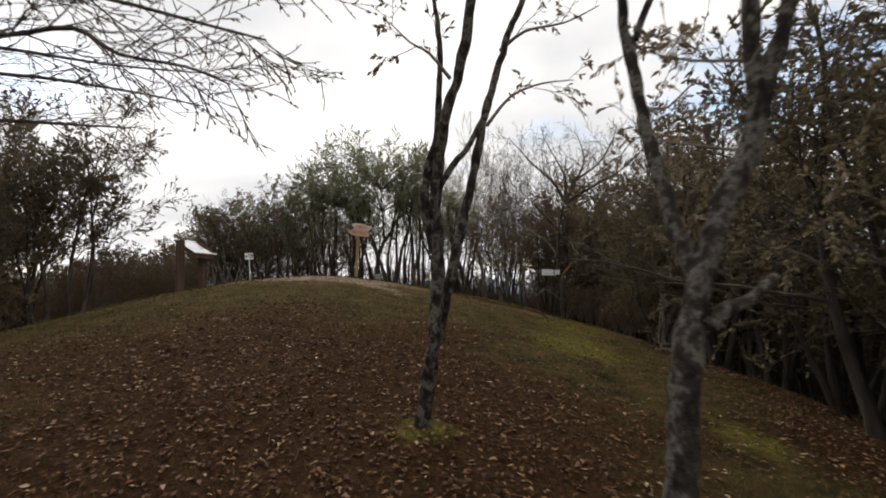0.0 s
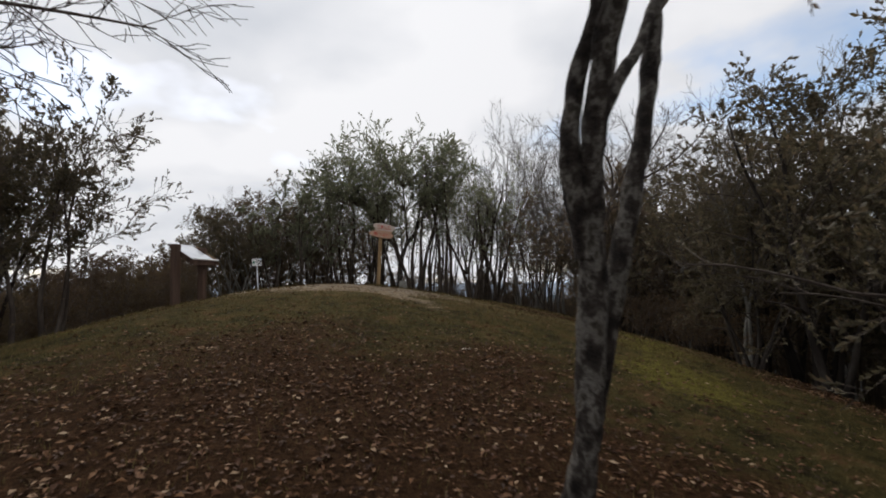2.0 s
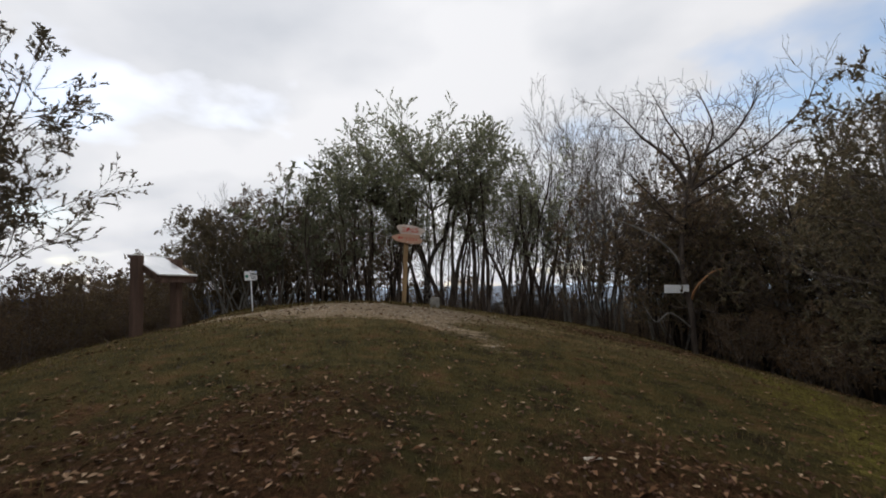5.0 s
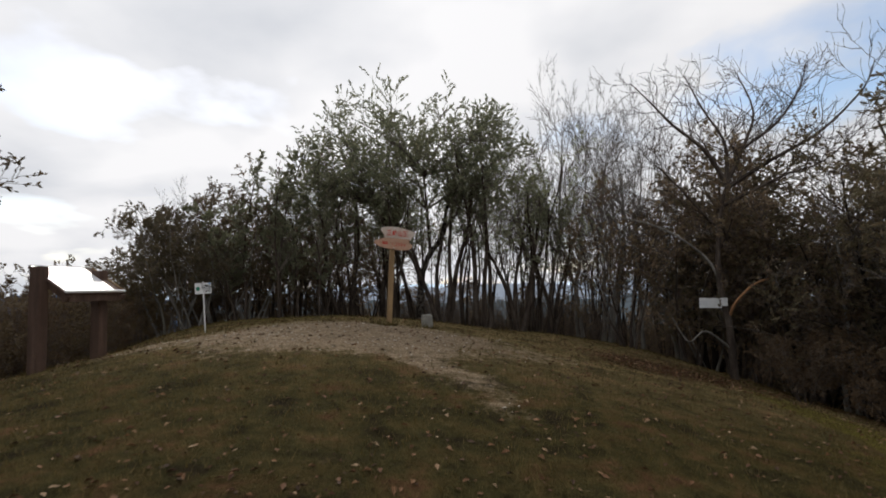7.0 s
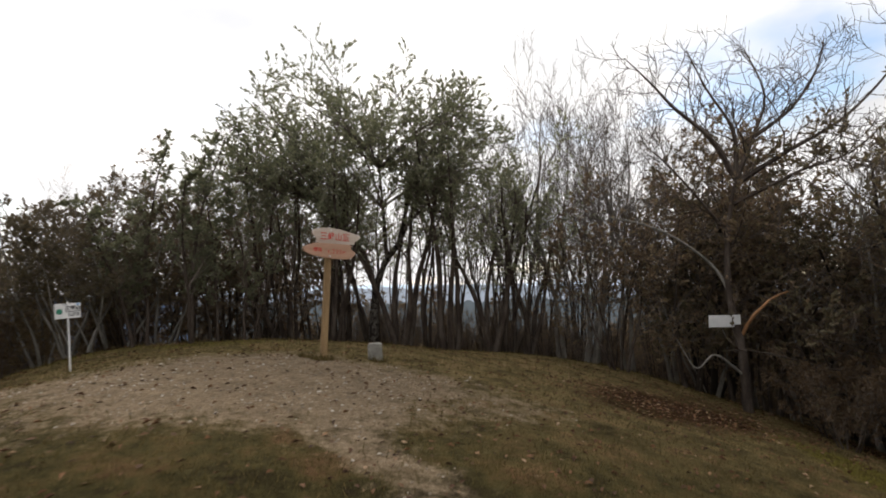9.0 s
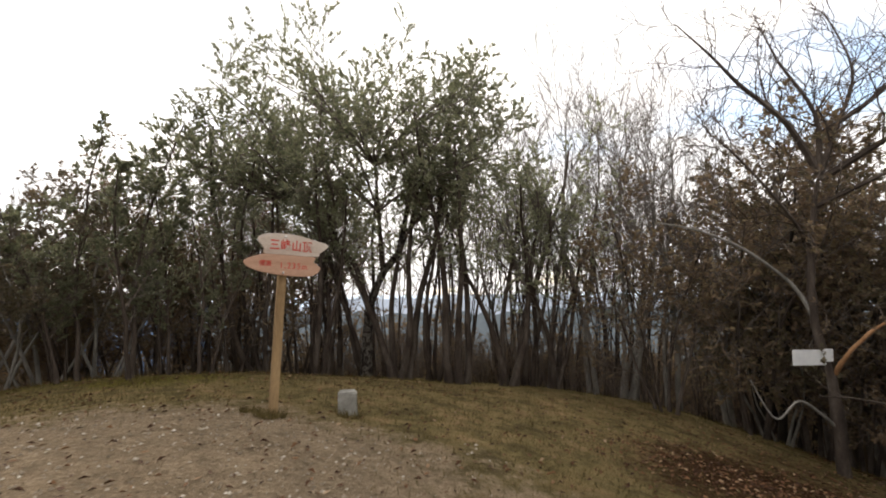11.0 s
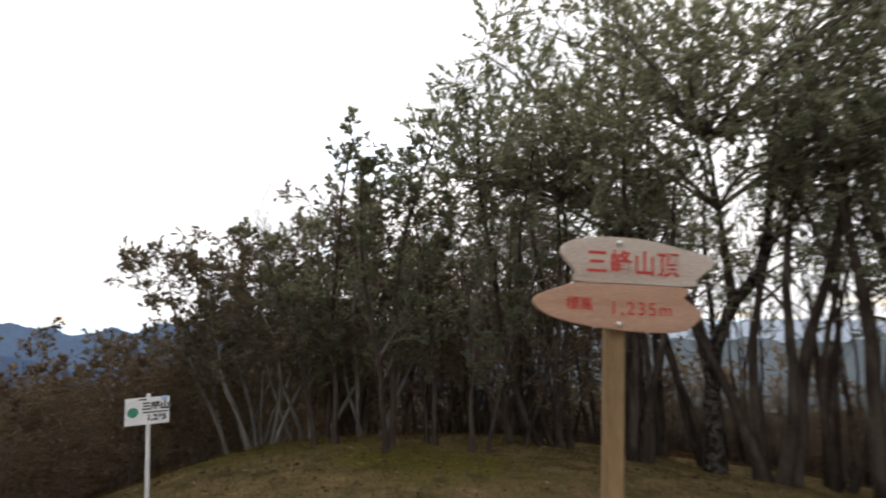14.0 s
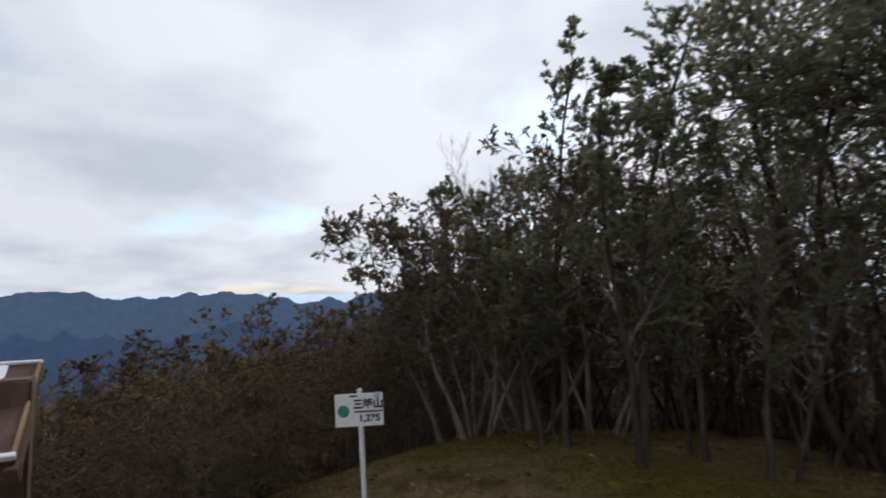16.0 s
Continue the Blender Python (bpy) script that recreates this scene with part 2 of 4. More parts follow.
def mossy(x, y):
    w = 0.5 * noise.noise((x * 0.5, y * 0.5, 3))
    a = 0.74 - math.hypot((x - 2.1 - 0.15 * (y - 9.5)) / 1.8, (y - 10.4) / 4.2)
    b = 1.0 - math.hypot((x - 3.3) / 0.7, (y - 14.5) / 3.5)
    c = 0.36 - math.hypot((x - 2.6) / 1.1, (y - 5.8) / 1.5)
    d = max(0.9 - math.hypot((x + 7.2) / 2.0, (y - 18.9) / 1.8), 0.8 - math.hypot((x + 4.6) / 3.0, (y - 18.8) / 1.3))
    e = 0.8 - math.hypot((x + 0.55) / 0.55, (y - 4.85) / 0.5)
    f = 0.7 - math.hypot((x + 6.8) / 1.2, (y - 10.5) / 3.0)
    return max(0.0, min(1.0, 1.4 * (max(a, b, c, d, e, f) + w)))


def littered(x, y):
    w = 0.4 * noise.noise((x * 0.5, y * 0.5, 13))
    a = 1.15 - math.hypot((x + 1.9) / 4.6, (y - 4.5) / 6.5)
    b = 0.7 - math.hypot((x - 5.2) / 2.2, (y - 12) / 12)
    c = 0.85 - math.hypot((x - 2.4) / 3.0, (y - 17.3) / 2.6)
    d = 1.0 - math.hypot((x - 4.4) / 2.0, (y - 5.0) / 4.6)
    return max(0.0, min(1.0, 1.3 * (max(a, b, c, d) + w)))


def ground_material():
    m = bpy.data.materials.new("hilltop_soil")
    m.use_nodes = True
    a, ln = nodes_of(m.node_tree)
    tc = a("ShaderNodeTexCoord")
    att = a("ShaderNodeAttribute")
    att.attribute_name = "cover"
    sp = a("ShaderNodeSeparateColor")
    ln(att.outputs["Color"], sp.inputs[0])
    big = a("ShaderNodeTexNoise", Scale=2.2, Detail=9.0, Roughness=0.68)
    fine = a("ShaderNodeTexNoise", Scale=26.0, Detail=8.0, Roughness=0.75)
    for n in (big, fine):
        ln(tc.outputs["Object"], n.inputs["Vector"])

    def ramp(src, stops):
        r = a("ShaderNodeValToRGB")
        while len(r.color_ramp.elements) < len(stops):
            r.color_ramp.elements.new(0.5)
        for e, (pos, col) in zip(r.color_ramp.elements, stops):
            e.position, e.color = pos, (*col, 1)
        ln(src, r.inputs[0])
        return r.outputs[0]

    def mix(fac, c1, c2, kind="MIX"):
        x = a("ShaderNodeMix")
        x.data_type, x.blend_type = "RGBA", kind
        if isinstance(fac, float):
            x.inputs[0].default_value = fac
        else:
            ln(fac, x.inputs[0])
        ln(c1, x.inputs[6])
        ln(c2, x.inputs[7])
        return x.outputs[2]

    turf = ramp(big.outputs[0], [(0.34, (0.026, 0.019, 0.011)), (0.46, (0.058, 0.05, 0.019)), (0.56, (0.085, 0.063, 0.024)), (0.68, (0.125, 0.068, 0.034))])
    # straw-coloured turf, with extra lightness in the colour to make up for exposure
    straw = ramp(big.outputs[0], [(0.34, (0.095, 0.076, 0.035)), (0.48, (0.185, 0.145, 0.067)), (0.58, (0.24, 0.175, 0.085)), (0.7, (0.31, 0.205, 0.112))])
    dry = a("ShaderNodeAttribute")
    dry.attribute_name = "dry"
    turf = mix(dry.outputs["Fac"], turf, straw)
    litter = ramp(fine.outputs[0], [(0.3, (0.02, 0.011, 0.006)), (0.5, (0.05, 0.026, 0.013)), (0.7, (0.10, 0.053, 0.025))])
    soil = ramp(fine.outputs[0], [(0.3, (0.205, 0.15, 0.095)), (0.5, (0.268, 0.202, 0.133)), (0.72, (0.345, 0.27, 0.19))])
    moss = ramp(fine.outputs[0], [(0.3, (0.062, 0.058, 0.015)), (0.5, (0.13, 0.113, 0.026)), (0.72, (0.215, 0.172, 0.042))])
    mid = a("ShaderNodeTexNoise", Scale=5.0, Detail=8.0, Roughness=0.7)
    ln(tc.outputs["Object"], mid.inputs["Vector"])

    def ragged(channel, rough):
        """A cover's edge, broken up by the soil's own unevenness."""
        off = a("ShaderNodeMath")
        off.operation = "MULTIPLY_ADD"
        ln(mid.outputs[0], off.inputs[0])
        off.inputs[1].default_value, off.inputs[2].default_value = rough, -0.5 * rough
        su = a("ShaderNodeMath")
        su.operation = "ADD"
        ln(off.outputs[0], su.inputs[0])
        ln(channel, su.inputs[1])
        mr = a("ShaderNodeMapRange")
        mr.interpolation_type = "SMOOTHSTEP"
        mr.inputs[1].default_value, mr.inputs[2].default_value = 0.2, 0.8
        ln(su.outputs[0], mr.inputs[0])
        return mr.outputs[0]

    woodland = ramp(big.outputs[0], [(0.3, (0.022, 0.018, 0.012)), (0.5, (0.045, 0.036, 0.022)), (0.7, (0.07, 0.052, 0.031))])
    col = mix(ragged(sp.outputs[0], 1.6), turf, litter)
    col = mix(ragged(sp.outputs[1], 1.6), col, moss)
    col = mix(ragged(sp.outputs[2], 1.9), col, soil)
    col = mix(att.outputs["Alpha"], col, woodland)
    col = mix(0.72, col, mid.outputs[0], "OVERLAY")
    col = mix(0.42, col, fine.outputs[0], "OVERLAY")
    p = a("ShaderNodeBsdfPrincipled", Roughness=1.0)
    p.inputs["Specular IOR Level"].default_value = 0.03
    ln(col, p.inputs["Base Color"])
    b0 = a("ShaderNodeBump", Strength=0.9, Distance=0.12)
    ln(mid.outputs[0], b0.inputs["Height"])
    bp = a("ShaderNodeBump", Strength=0.9, Distance=0.035)
    ln(b0.outputs[0], bp.inputs["Normal"])
    ln(fine.outputs[0], bp.inputs["Height"])
    ln(bp.outputs[0], p.inputs["Normal"])
    o = a("ShaderNodeOutputMaterial")
    ln(p.outputs[0], o.inputs[0])
    return m


def mesh_of(name, verts, faces, mat, smooth=False):
    me = bpy.data.meshes.new(name)
    me.from_pydata(verts, [], faces)
    me.materials.append(mat)
    if smooth:
        me.shade_smooth()
    return me


def stretch_axis(lo, hi, step, reach, grow):
    mid = list(np.arange(lo, hi + step / 2, step))
    s, left, right = step, [], []
    a, b = lo, hi
    while b < reach:
        s *= grow
        a, b = a - s, b + s
        left.append(a)
        right.append(b)
    return left[::-1] + mid + right


xs, ys = stretch_axis(-11, 8, 0.14, 3000, 1.22), stretch_axis(-2, 26, 0.14, 3000, 1.22)
gv = [(x, y, ground_z(x, y)) for y in ys for x in xs]
nx = len(xs)
gf = [(j * nx + i, j * nx + i + 1, (j + 1) * nx + i + 1, (j + 1) * nx + i) for j in range(len(ys) - 1) for i in range(nx - 1)]
gm = mesh_of("ground", gv, gf, ground_material(), True)
layer = gm.attributes.new("cover", "FLOAT_COLOR", "POINT")
flatcols = []
for x, y, z in gv:
    woods = 1.0 if (x > 5 or y > 22.5 or x < -9.5) else 0.0
    flatcols += [max(littered(x, y), woods), mossy(x, y) * (1 - woods), bare(x, y), min(1.0, max(0.0, (math.hypot(x + 1, y - 12) - 17) / 6))]
layer.data.foreach_set("color", flatcols)
# weight of the straw turf and its added lightness, rising towards the summit
drier = gm.attributes.new("dry", "FLOAT", "POINT")
drier.data.foreach_set("value", [min(1.0, max(0.0, (y - 12.5) / 4.0)) for x, y, z in gv])
ground = tagged(new("ground", gm), "rounded grassy hilltop with bare soil, moss and leaf litter", "ground", kind="structure")


# ---- helpers for things ----
def thing(name, m, label, category, group=""):
    ob = new(name)
    ob.empty_display_size = 0.1
    ob.matrix_world = m
    return tagged(ob, label, category, group)


def attach(name, me, parent, label=""):
    ob = new(name, me)
    ob.parent = parent
    if label:
        tagged(ob, label)
    return ob


def part(name, bm, mat, parent, label="", smooth=False):
    me = bpy.data.meshes.new(name)
    bm.to_mesh(me)
    bm.free()
    me.materials.append(mat)
    if smooth:
        me.shade_smooth()
    return attach(name, me, parent, label)


def box(sx, sy, sz, m=Matrix(), bevel=0.006, taper=1.0, jitter=0.0, seed=0):
    """A bevelled block standing on z = 0 of m."""
    bm = bmesh.new()
    bmesh.ops.create_cube(bm, size=1)
    for v in bm.verts:
        k = taper if v.co.z > 0 else 1.0
        v.co = Vector((v.co.x * sx * k, v.co.y * sy * k, (v.co.z + 0.5) * sz))
    if bevel:
        bmesh.ops.bevel(bm, geom=bm.edges[:], offset=bevel, segments=2, affect="EDGES")
    if jitter:
        r = random.Random(seed)
        for v in bm.verts:
            v.co += Vector((r.uniform(-1, 1), r.uniform(-1, 1), r.uniform(-1, 1))) * jitter
    bm.transform(m)
    return bm


def slab(outline, thick, bevel=0.004):
    """An upright board: an outline in x and z, thick along y (front at y = 0)."""
    bm = bmesh.new()
    f = bm.faces.new([bm.verts.new((x, 0, z)) for x, z in outline])
    r = bmesh.ops.extrude_face_region(bm, geom=[f])
    for v in r["geom"]:
        if isinstance(v, bmesh.types.BMVert):
            v.co.y += thick
    bmesh.ops.recalc_face_normals(bm, faces=bm.faces[:])
    edges = [e for e in bm.edges if len(e.link_faces) == 2 and e.calc_face_angle() > 1.2]
    bmesh.ops.bevel(bm, geom=edges, offset=bevel, segments=2, affect="EDGES")
    return bm


def smooth_loop(points, n=6):
    """A closed rounded outline through a few corner points."""
    res, c = [], len(points)
    for i in range(c):
        p0, p1, p2, p3 = (Vector((*points[(i + k - 1) % c], 0)) for k in range(4))
        for j in range(n):
            t = j / n
            q = 0.5 * ((2 * p1) + (p2 - p0) * t + (2 * p0 - 5 * p1 + 4 * p2 - p3) * t * t + (3 * p1 - p0 - 3 * p2 + p3) * t ** 3)
            res.append((q.x, q.y))
    return res


def lettering(name, text, size, mat, parent, m, squeeze=1.0, label="", weight=0.0, spacing=1.0):
    cu = bpy.data.curves.new(name, "FONT")
    cu.body, cu.size, cu.align_x, cu.align_y, cu.extrude, cu.offset = text, size, "CENTER", "CENTER", 0.0012, weight
    cu.space_character = spacing
    cu.materials.append(mat)
    tmp = bpy.data.objects.new(name, cu)
    me = bpy.data.meshes.new_from_object(tmp)
    bpy.data.objects.remove(tmp)
    if not me.materials:
        me.materials.append(mat)
    me.transform(m @ Matrix.Rotation(radians(90), 4, "X") @ Matrix.Diagonal((squeeze, 1, 1, 1)))
    return attach(name, me, parent, label)


def disc(radius, thick, m, n=20):
    bm = bmesh.new()
    bmesh.ops.create_cone(bm, cap_ends=True, segments=n, radius1=radius, radius2=radius * 0.92, depth=thick)
    bm.transform(m)
    return bm


def dome_cap(radius, m):
    bm = bmesh.new()
    bmesh.ops.create_uvsphere(bm, u_segments=10, v_segments=6, radius=radius)
    bm.transform(m)
    return bm


# ---- trees ----
def tube(V, F, pts, radii, n):
    """A tapered limb of n sides through pts, closed at its tip."""
    base = len(V)
    up = Vector((0.3, 0.9, 0.2))
    for i, p in enumerate(pts):
        d = (pts[min(i + 1, len(pts) - 1)] - pts[max(i - 1, 0)]).normalized()
        a = d.cross(up)
        a = a.normalized() if a.length > 1e-4 else Vector((1, 0, 0))
        b = d.cross(a)
        for k in range(n):
            w = 2 * math.pi * k / n
            V.append(p + (a * math.cos(w) + b * math.sin(w)) * radii[i])
    for i in range(len(pts) - 1):
        for k in range(n):
            q, r = base + i * n, base + (i + 1) * n
            F.append((q + k, q + (k + 1) % n, r + (k + 1) % n, r + k))
    F.append(tuple(base + (len(pts) - 1) * n + k for k in range(n)))


def leaf(V, F, p, d, size, rng, wide=0.42, droop=0.0):
    d = (d + Vector((rng.uniform(-1, 1), rng.uniform(-1, 1), rng.uniform(-0.6, 1) - droop)) * 0.8).normalized()
    s = d.cross(Vector((rng.uniform(-1, 1), rng.uniform(-1, 1), rng.uniform(-1, 1))))
    s = s.normalized() if s.length > 1e-3 else Vector((1, 0, 0))
    n = d.cross(s)
    L = size * rng.uniform(0.7, 1.25)
    i = len(V)
    V += [p, p + d * L * 0.5 + s * L * wide * 0.5 + n * L * 0.08, p + d * L, p + d * L * 0.5 - s * L * wide * 0.5 + n * L * 0.08]
    F += [(i, i + 1, i + 2), (i, i + 2, i + 3)]


def branchwork(g, parent, mat):
    return tagged(attach("branchwork", mesh_of("branchwork", g.bv, g.bf, mat), parent), kind="stuff")


class Grow:
    """A tree in parts: trunk, limbs and leaves, grown from its stems outward."""

    def __init__(self, seed, bend=0.16, up=0.05, kids=(9, 6, 5), ratio=(0.42, 0.45, 0.5), start=0.3, angle=48, leaves=10, size=0.07, wide=0.42, droop=0.0, deepest=3, leaf_from=2, thin=0.5, fine=0.003):
        self.r = random.Random(seed)
        self.bend, self.up, self.kids, self.ratio, self.begin, self.angle = bend, up, kids, ratio, start, angle
        self.leaves, self.size, self.wide, self.droop, self.deepest, self.leaf_from, self.thin, self.fine = leaves, size, wide, droop, deepest, leaf_from, thin, fine
        self.trunks, self.bv, self.bf, self.lv, self.lf = [], [], [], [], []

    def line(self, p, d, length, level):
        n = (1 if self.leaves > 4 else 3) if level == 3 else max(3, min(14, int(length / (0.32 if level < 2 else 0.2)) + 1))
        pts, rng = [p.copy()], self.r
        for _ in range(n):
            j = Vector((rng.uniform(-1, 1), rng.uniform(-1, 1), rng.uniform(-1, 1)))
            d = (d + j * self.bend * (1 if level else 0.6) + Vector((0, 0, self.up))).normalized()
            p = p + d * (length / n)
            pts.append(p.copy())
        return pts

    def limb(self, pts, r0, level, r1=None, keep=1.0):
        n = len(pts)
        r1 = r0 * 0.22 if r1 is None else r1
        radii = [r0 + (r1 - r0) * (i / (n - 1)) ** 0.8 for i in range(n)]
        if level == 0:
            radii[0] *= 1.35
            tv, tf = [], []
            tube(tv, tf, pts, radii, 8)
            self.trunks.append((tv, tf))
        else:
            tube(self.bv, self.bf, pts, radii, 4 if level == 1 else 3)
        length = sum((pts[i + 1] - pts[i]).length for i in range(n - 1))
        if level < self.deepest:
            count = max(2, round(self.kids[level] * keep))
            for c in range(count):
                t = self.begin + (1 - self.begin) * (c + self.r.uniform(0.1, 0.9)) / count if level == 0 else 0.18 + 0.82 * (c + self.r.random()) / count
                f = t * (n - 1)
                i = min(int(f), n - 2)
                p, d = pts[i].lerp(pts[i + 1], f - i), (pts[i + 1] - pts[i]).normalized()
                side = d.cross(Vector((self.r.uniform(-1, 1), self.r.uniform(-1, 1), self.r.uniform(-1, 1)))).normalized()
                a = radians(self.angle * self.r.uniform(0.7, 1.25))
                nd = (d * math.cos(a) + side * math.sin(a)).normalized()
                ln = length * self.ratio[level] * self.r.uniform(0.65, 1.2) * (1.15 - 0.6 * t if level == 0 else 1.1 - 0.4 * t)
                cr = max(self.fine, radii[i] * self.thin * self.r.uniform(0.7, 1))
                self.limb(self.line(p, nd, ln, level + 1), cr, level + 1, max(self.fine * 0.7, cr * 0.25))
        if level >= self.leaf_from and self.leaves:
            count = self.leaves if level == self.deepest else max(1, self.leaves // 2)
            for c in range(count):
                f = (0.25 + 0.75 * self.r.random() ** 0.7) * (n - 1)
                i = min(int(f), n - 2)
                leaf(self.lv, self.lf, pts[i].lerp(pts[i + 1], f - i), (pts[i + 1] - pts[i]).normalized(), self.size, self.r, self.wide, self.droop)

    def stems(self, count, height, radius, spread, lean=(0, 0)):
        for s in range(count):
            w = 2 * math.pi * (s + self.r.random() * 0.7) / count
            off = 0.0 if count == 1 else self.r.uniform(0.06, 0.22)
            out = Vector((math.cos(w), math.sin(w), 0))
            tilt = radians(spread) * self.r.uniform(0.3, 1.0)
            d = (out * math.sin(tilt) + Vector((lean[0], lean[1], math.cos(tilt)))).normalized()
            h = height * self.r.uniform(0.72, 1.0) if s else height
            self.limb(self.line(out * off + Vector((0, 0, -0.12)), d, h, 0), radius * self.r.uniform(0.6, 1.0), 0)
        return self

    def make(self, m, label, category, group, bark, twig, leafmat, name="tree"):
        t = thing(name, m, label, category, group)
        for i, (tv, tf) in enumerate(self.trunks):
            attach("stem" if i else "trunk", mesh_of("trunk", tv, tf, bark, True), t)
        branchwork(self, t, twig)
        if self.lv:
            attach("crown", mesh_of("crown", self.lv, self.lf, leafmat), t)
        return t


def at_ground(x, y, turn=0.0, size=1.0, sink=0.0):
    return pose(x, y, ground_z(x, y) - sink, 0, 0, turn) @ Matrix.Scale(size, 4)


EVER = "evergreens on the hilltop's edge"
BARE = "bare trees on the hilltop's edge"
DARKS = "dark shrubby trees beside the mossy slope"
BROWN = "withered thicket trees"
EVER_LABEL = "slender evergreen tree with several dark stems and small glossy leaves"
BARE_LABEL = "leafless tree with pale grey limbs and fine upright twigs"
DARK_LABEL = "dense shady evergreen tree with dark leaves and many thin stems"
BROWN_LABEL = "shrubby tree with withered brown leaves and tangled twigs"

ever_a = Grow(1, leaves=18, size=0.06, start=0.46, kids=(8, 5, 4), bend=0.2).stems(4, 5.6, 0.11, 15, (0, -0.23)).make(at_ground(-2.0, 21.3, 10, 0.86), EVER_LABEL, "tree", EVER, BARK, TWIG, LEAF_GREEN)
ever_b = Grow(2, leaves=18, size=0.06, start=0.48, kids=(7, 5, 4), bend=0.24).stems(5, 5.4, 0.09, 20, (0, -0.23)).make(at_ground(-4.3, 20.9, -15, 0.82), EVER_LABEL, "tree", EVER, BARK, TWIG, LEAF_GREEN)
ever_c = Grow(3, leaves=18, size=0.06, start=0.52, kids=(8, 5, 4), bend=0.2).stems(3, 6.0, 0.105, 12, (0, -0.23)).make(at_ground(-0.9, 21.2, 10, 0.90), EVER_LABEL, "tree", EVER, BARK, TWIG, LEAF_GREEN)
pillar = Grow(4, leaves=18, size=0.05, start=0.25, kids=(14, 5, 4), ratio=(0.22, 0.5, 0.5), up=0.12, angle=44, bend=0.26).stems(2, 4.0, 0.05, 4).make(at_ground(-6.2, 18.85, 0, 0.88), "narrow upright evergreen tree with leafy pillar-like top", "tree", EVER, BARK, TWIG, LEAF_GREEN)
spread_tree = Grow(5, leaves=14, size=0.048, start=0.42, kids=(9, 6, 5), bend=0.32, angle=62, up=0.05).stems(4, 3.1, 0.034, 30, (-0.1, 0)).make(at_ground(-8.0, 19.1, 0, 1.08), "low spreading evergreen with crooked grey stems", "tree", EVER, BARK_PALE, TWIG, LEAF_DARK)
bare_a = Grow(6, leaves=0, deepest=3, kids=(13, 8, 6), ratio=(0.5, 0.46, 0.42), angle=34, up=0.09, start=0.36, bend=0.24, fine=0.005).stems(2, 6.7, 0.085, 10).make(at_ground(1.3, 22.9, 0, 0.94), BARE_LABEL, "tree", BARE, BARK_PALE, TWIG_PALE, LEAF_BROWN)
bare_b = Grow(7, leaves=0, deepest=3, kids=(10, 8, 7), ratio=(0.72, 0.55, 0.5), angle=56, up=0.07, start=0.38, bend=0.3, fine=0.007).stems(2, 5.8, 0.12, 18).make(at_ground(6.9, 21.6, 0, 1.1), "leafless wide-crowned tree with crooked pale limbs", "tree", BARE, BARK_PALE, TWIG_PALE, LEAF_BROWN)
dark_a = Grow(8, leaves=18, size=0.064, start=0.27, kids=(10, 6, 4), ratio=(0.45, 0.5, 0.5), angle=60, bend=0.2).stems(3, 5.2, 0.08, 14).make(at_ground(6.2, 10.6, 0, 1.12), DARK_LABEL, "tree", DARKS, BARK_SHADED, BARK, LEAF_DARK)
dark_b = Grow(9, leaves=18, size=0.062, start=0.24, kids=(9, 6, 4), ratio=(0.42, 0.5, 0.5), angle=64, bend=0.22).stems(4, 4.2, 0.065, 20).make(at_ground(5.8, 8.3, 0, 1.1), DARK_LABEL, "tree", DARKS, BARK_SHADED, BARK, LEAF_DARK)
brown_a = Grow(10, leaves=7, size=0.068, start=0.2, kids=(8, 6, 5), ratio=(0.45, 0.5, 0.5), angle=52, bend=0.24, droop=0.4, fine=0.004).stems(4, 3.9, 0.046, 20).make(at_ground(2.6, 20.8, 0), BROWN_LABEL, "tree", BROWN, BARK, TWIG, LEAF_BROWN)
brown_b = Grow(11, leaves=10, size=0.062, start=0.12, kids=(7, 5, 4), ratio=(0.5, 0.5, 0.5), angle=56, bend=0.2).stems(5, 2.2, 0.03, 32).make(at_ground(-8.2, 21.9, 190, 1.1), "rounded shrub with withered russet-brown leaves", "shrub", "shrubs below the hilltop", BARK, TWIG, LEAF_RUSSET, "shrub")
shrub_b = Grow(12, leaves=10, size=0.062, start=0.12, kids=(7, 5, 4), ratio=(0.5, 0.5, 0.5), angle=56, bend=0.2).stems(5, 2.3, 0.03, 30).make(at_ground(-10.9, 14.0, 140, 0.9), "rounded shrub with brown and olive leaves", "shrub", "shrubs below the hilltop", BARK, TWIG, LEAF_BROWN, "shrub")
left_a = Grow(13, leaves=12, size=0.068, start=0.3, kids=(11, 7, 5), ratio=(0.42, 0.5, 0.55), angle=44, bend=0.2, up=0.05, deepest=3, fine=0.004).stems(3, 5.0, 0.07, 12).make(at_ground(-8.4, 12.5, 30, 0.93), "half-bare tree with drying leaves and slim grey stems", "tree", "half-bare trees beside the board", BARK, TWIG, LEAF_DARK)
poles = Grow(14, leaves=0, deepest=2, kids=(8, 6), ratio=(0.3, 0.5), angle=35, up=0.1, start=0.4, bend=0.2, fine=0.005).stems(10, 4.8, 0.034, 17).make(at_ground(0.6, 22.8, 0), "cluster of thin bare saplings", "tree", "thin saplings behind the summit", BARK, TWIG, LEAF_BROWN)
brush = Grow(15, leaves=2, size=0.05, deepest=3, kids=(6, 4, 4), ratio=(0.5, 0.5, 0.5), angle=38, up=0.08, start=0.15, bend=0.22, fine=0.005).stems(7, 2.6, 0.026, 24).make(at_ground(-3.2, 24.0, 0, 0.6), "tangled brown twiggy underbrush", "shrub", "underbrush behind the summit", TWIG, TWIG, LEAF_BROWN, "shrub")

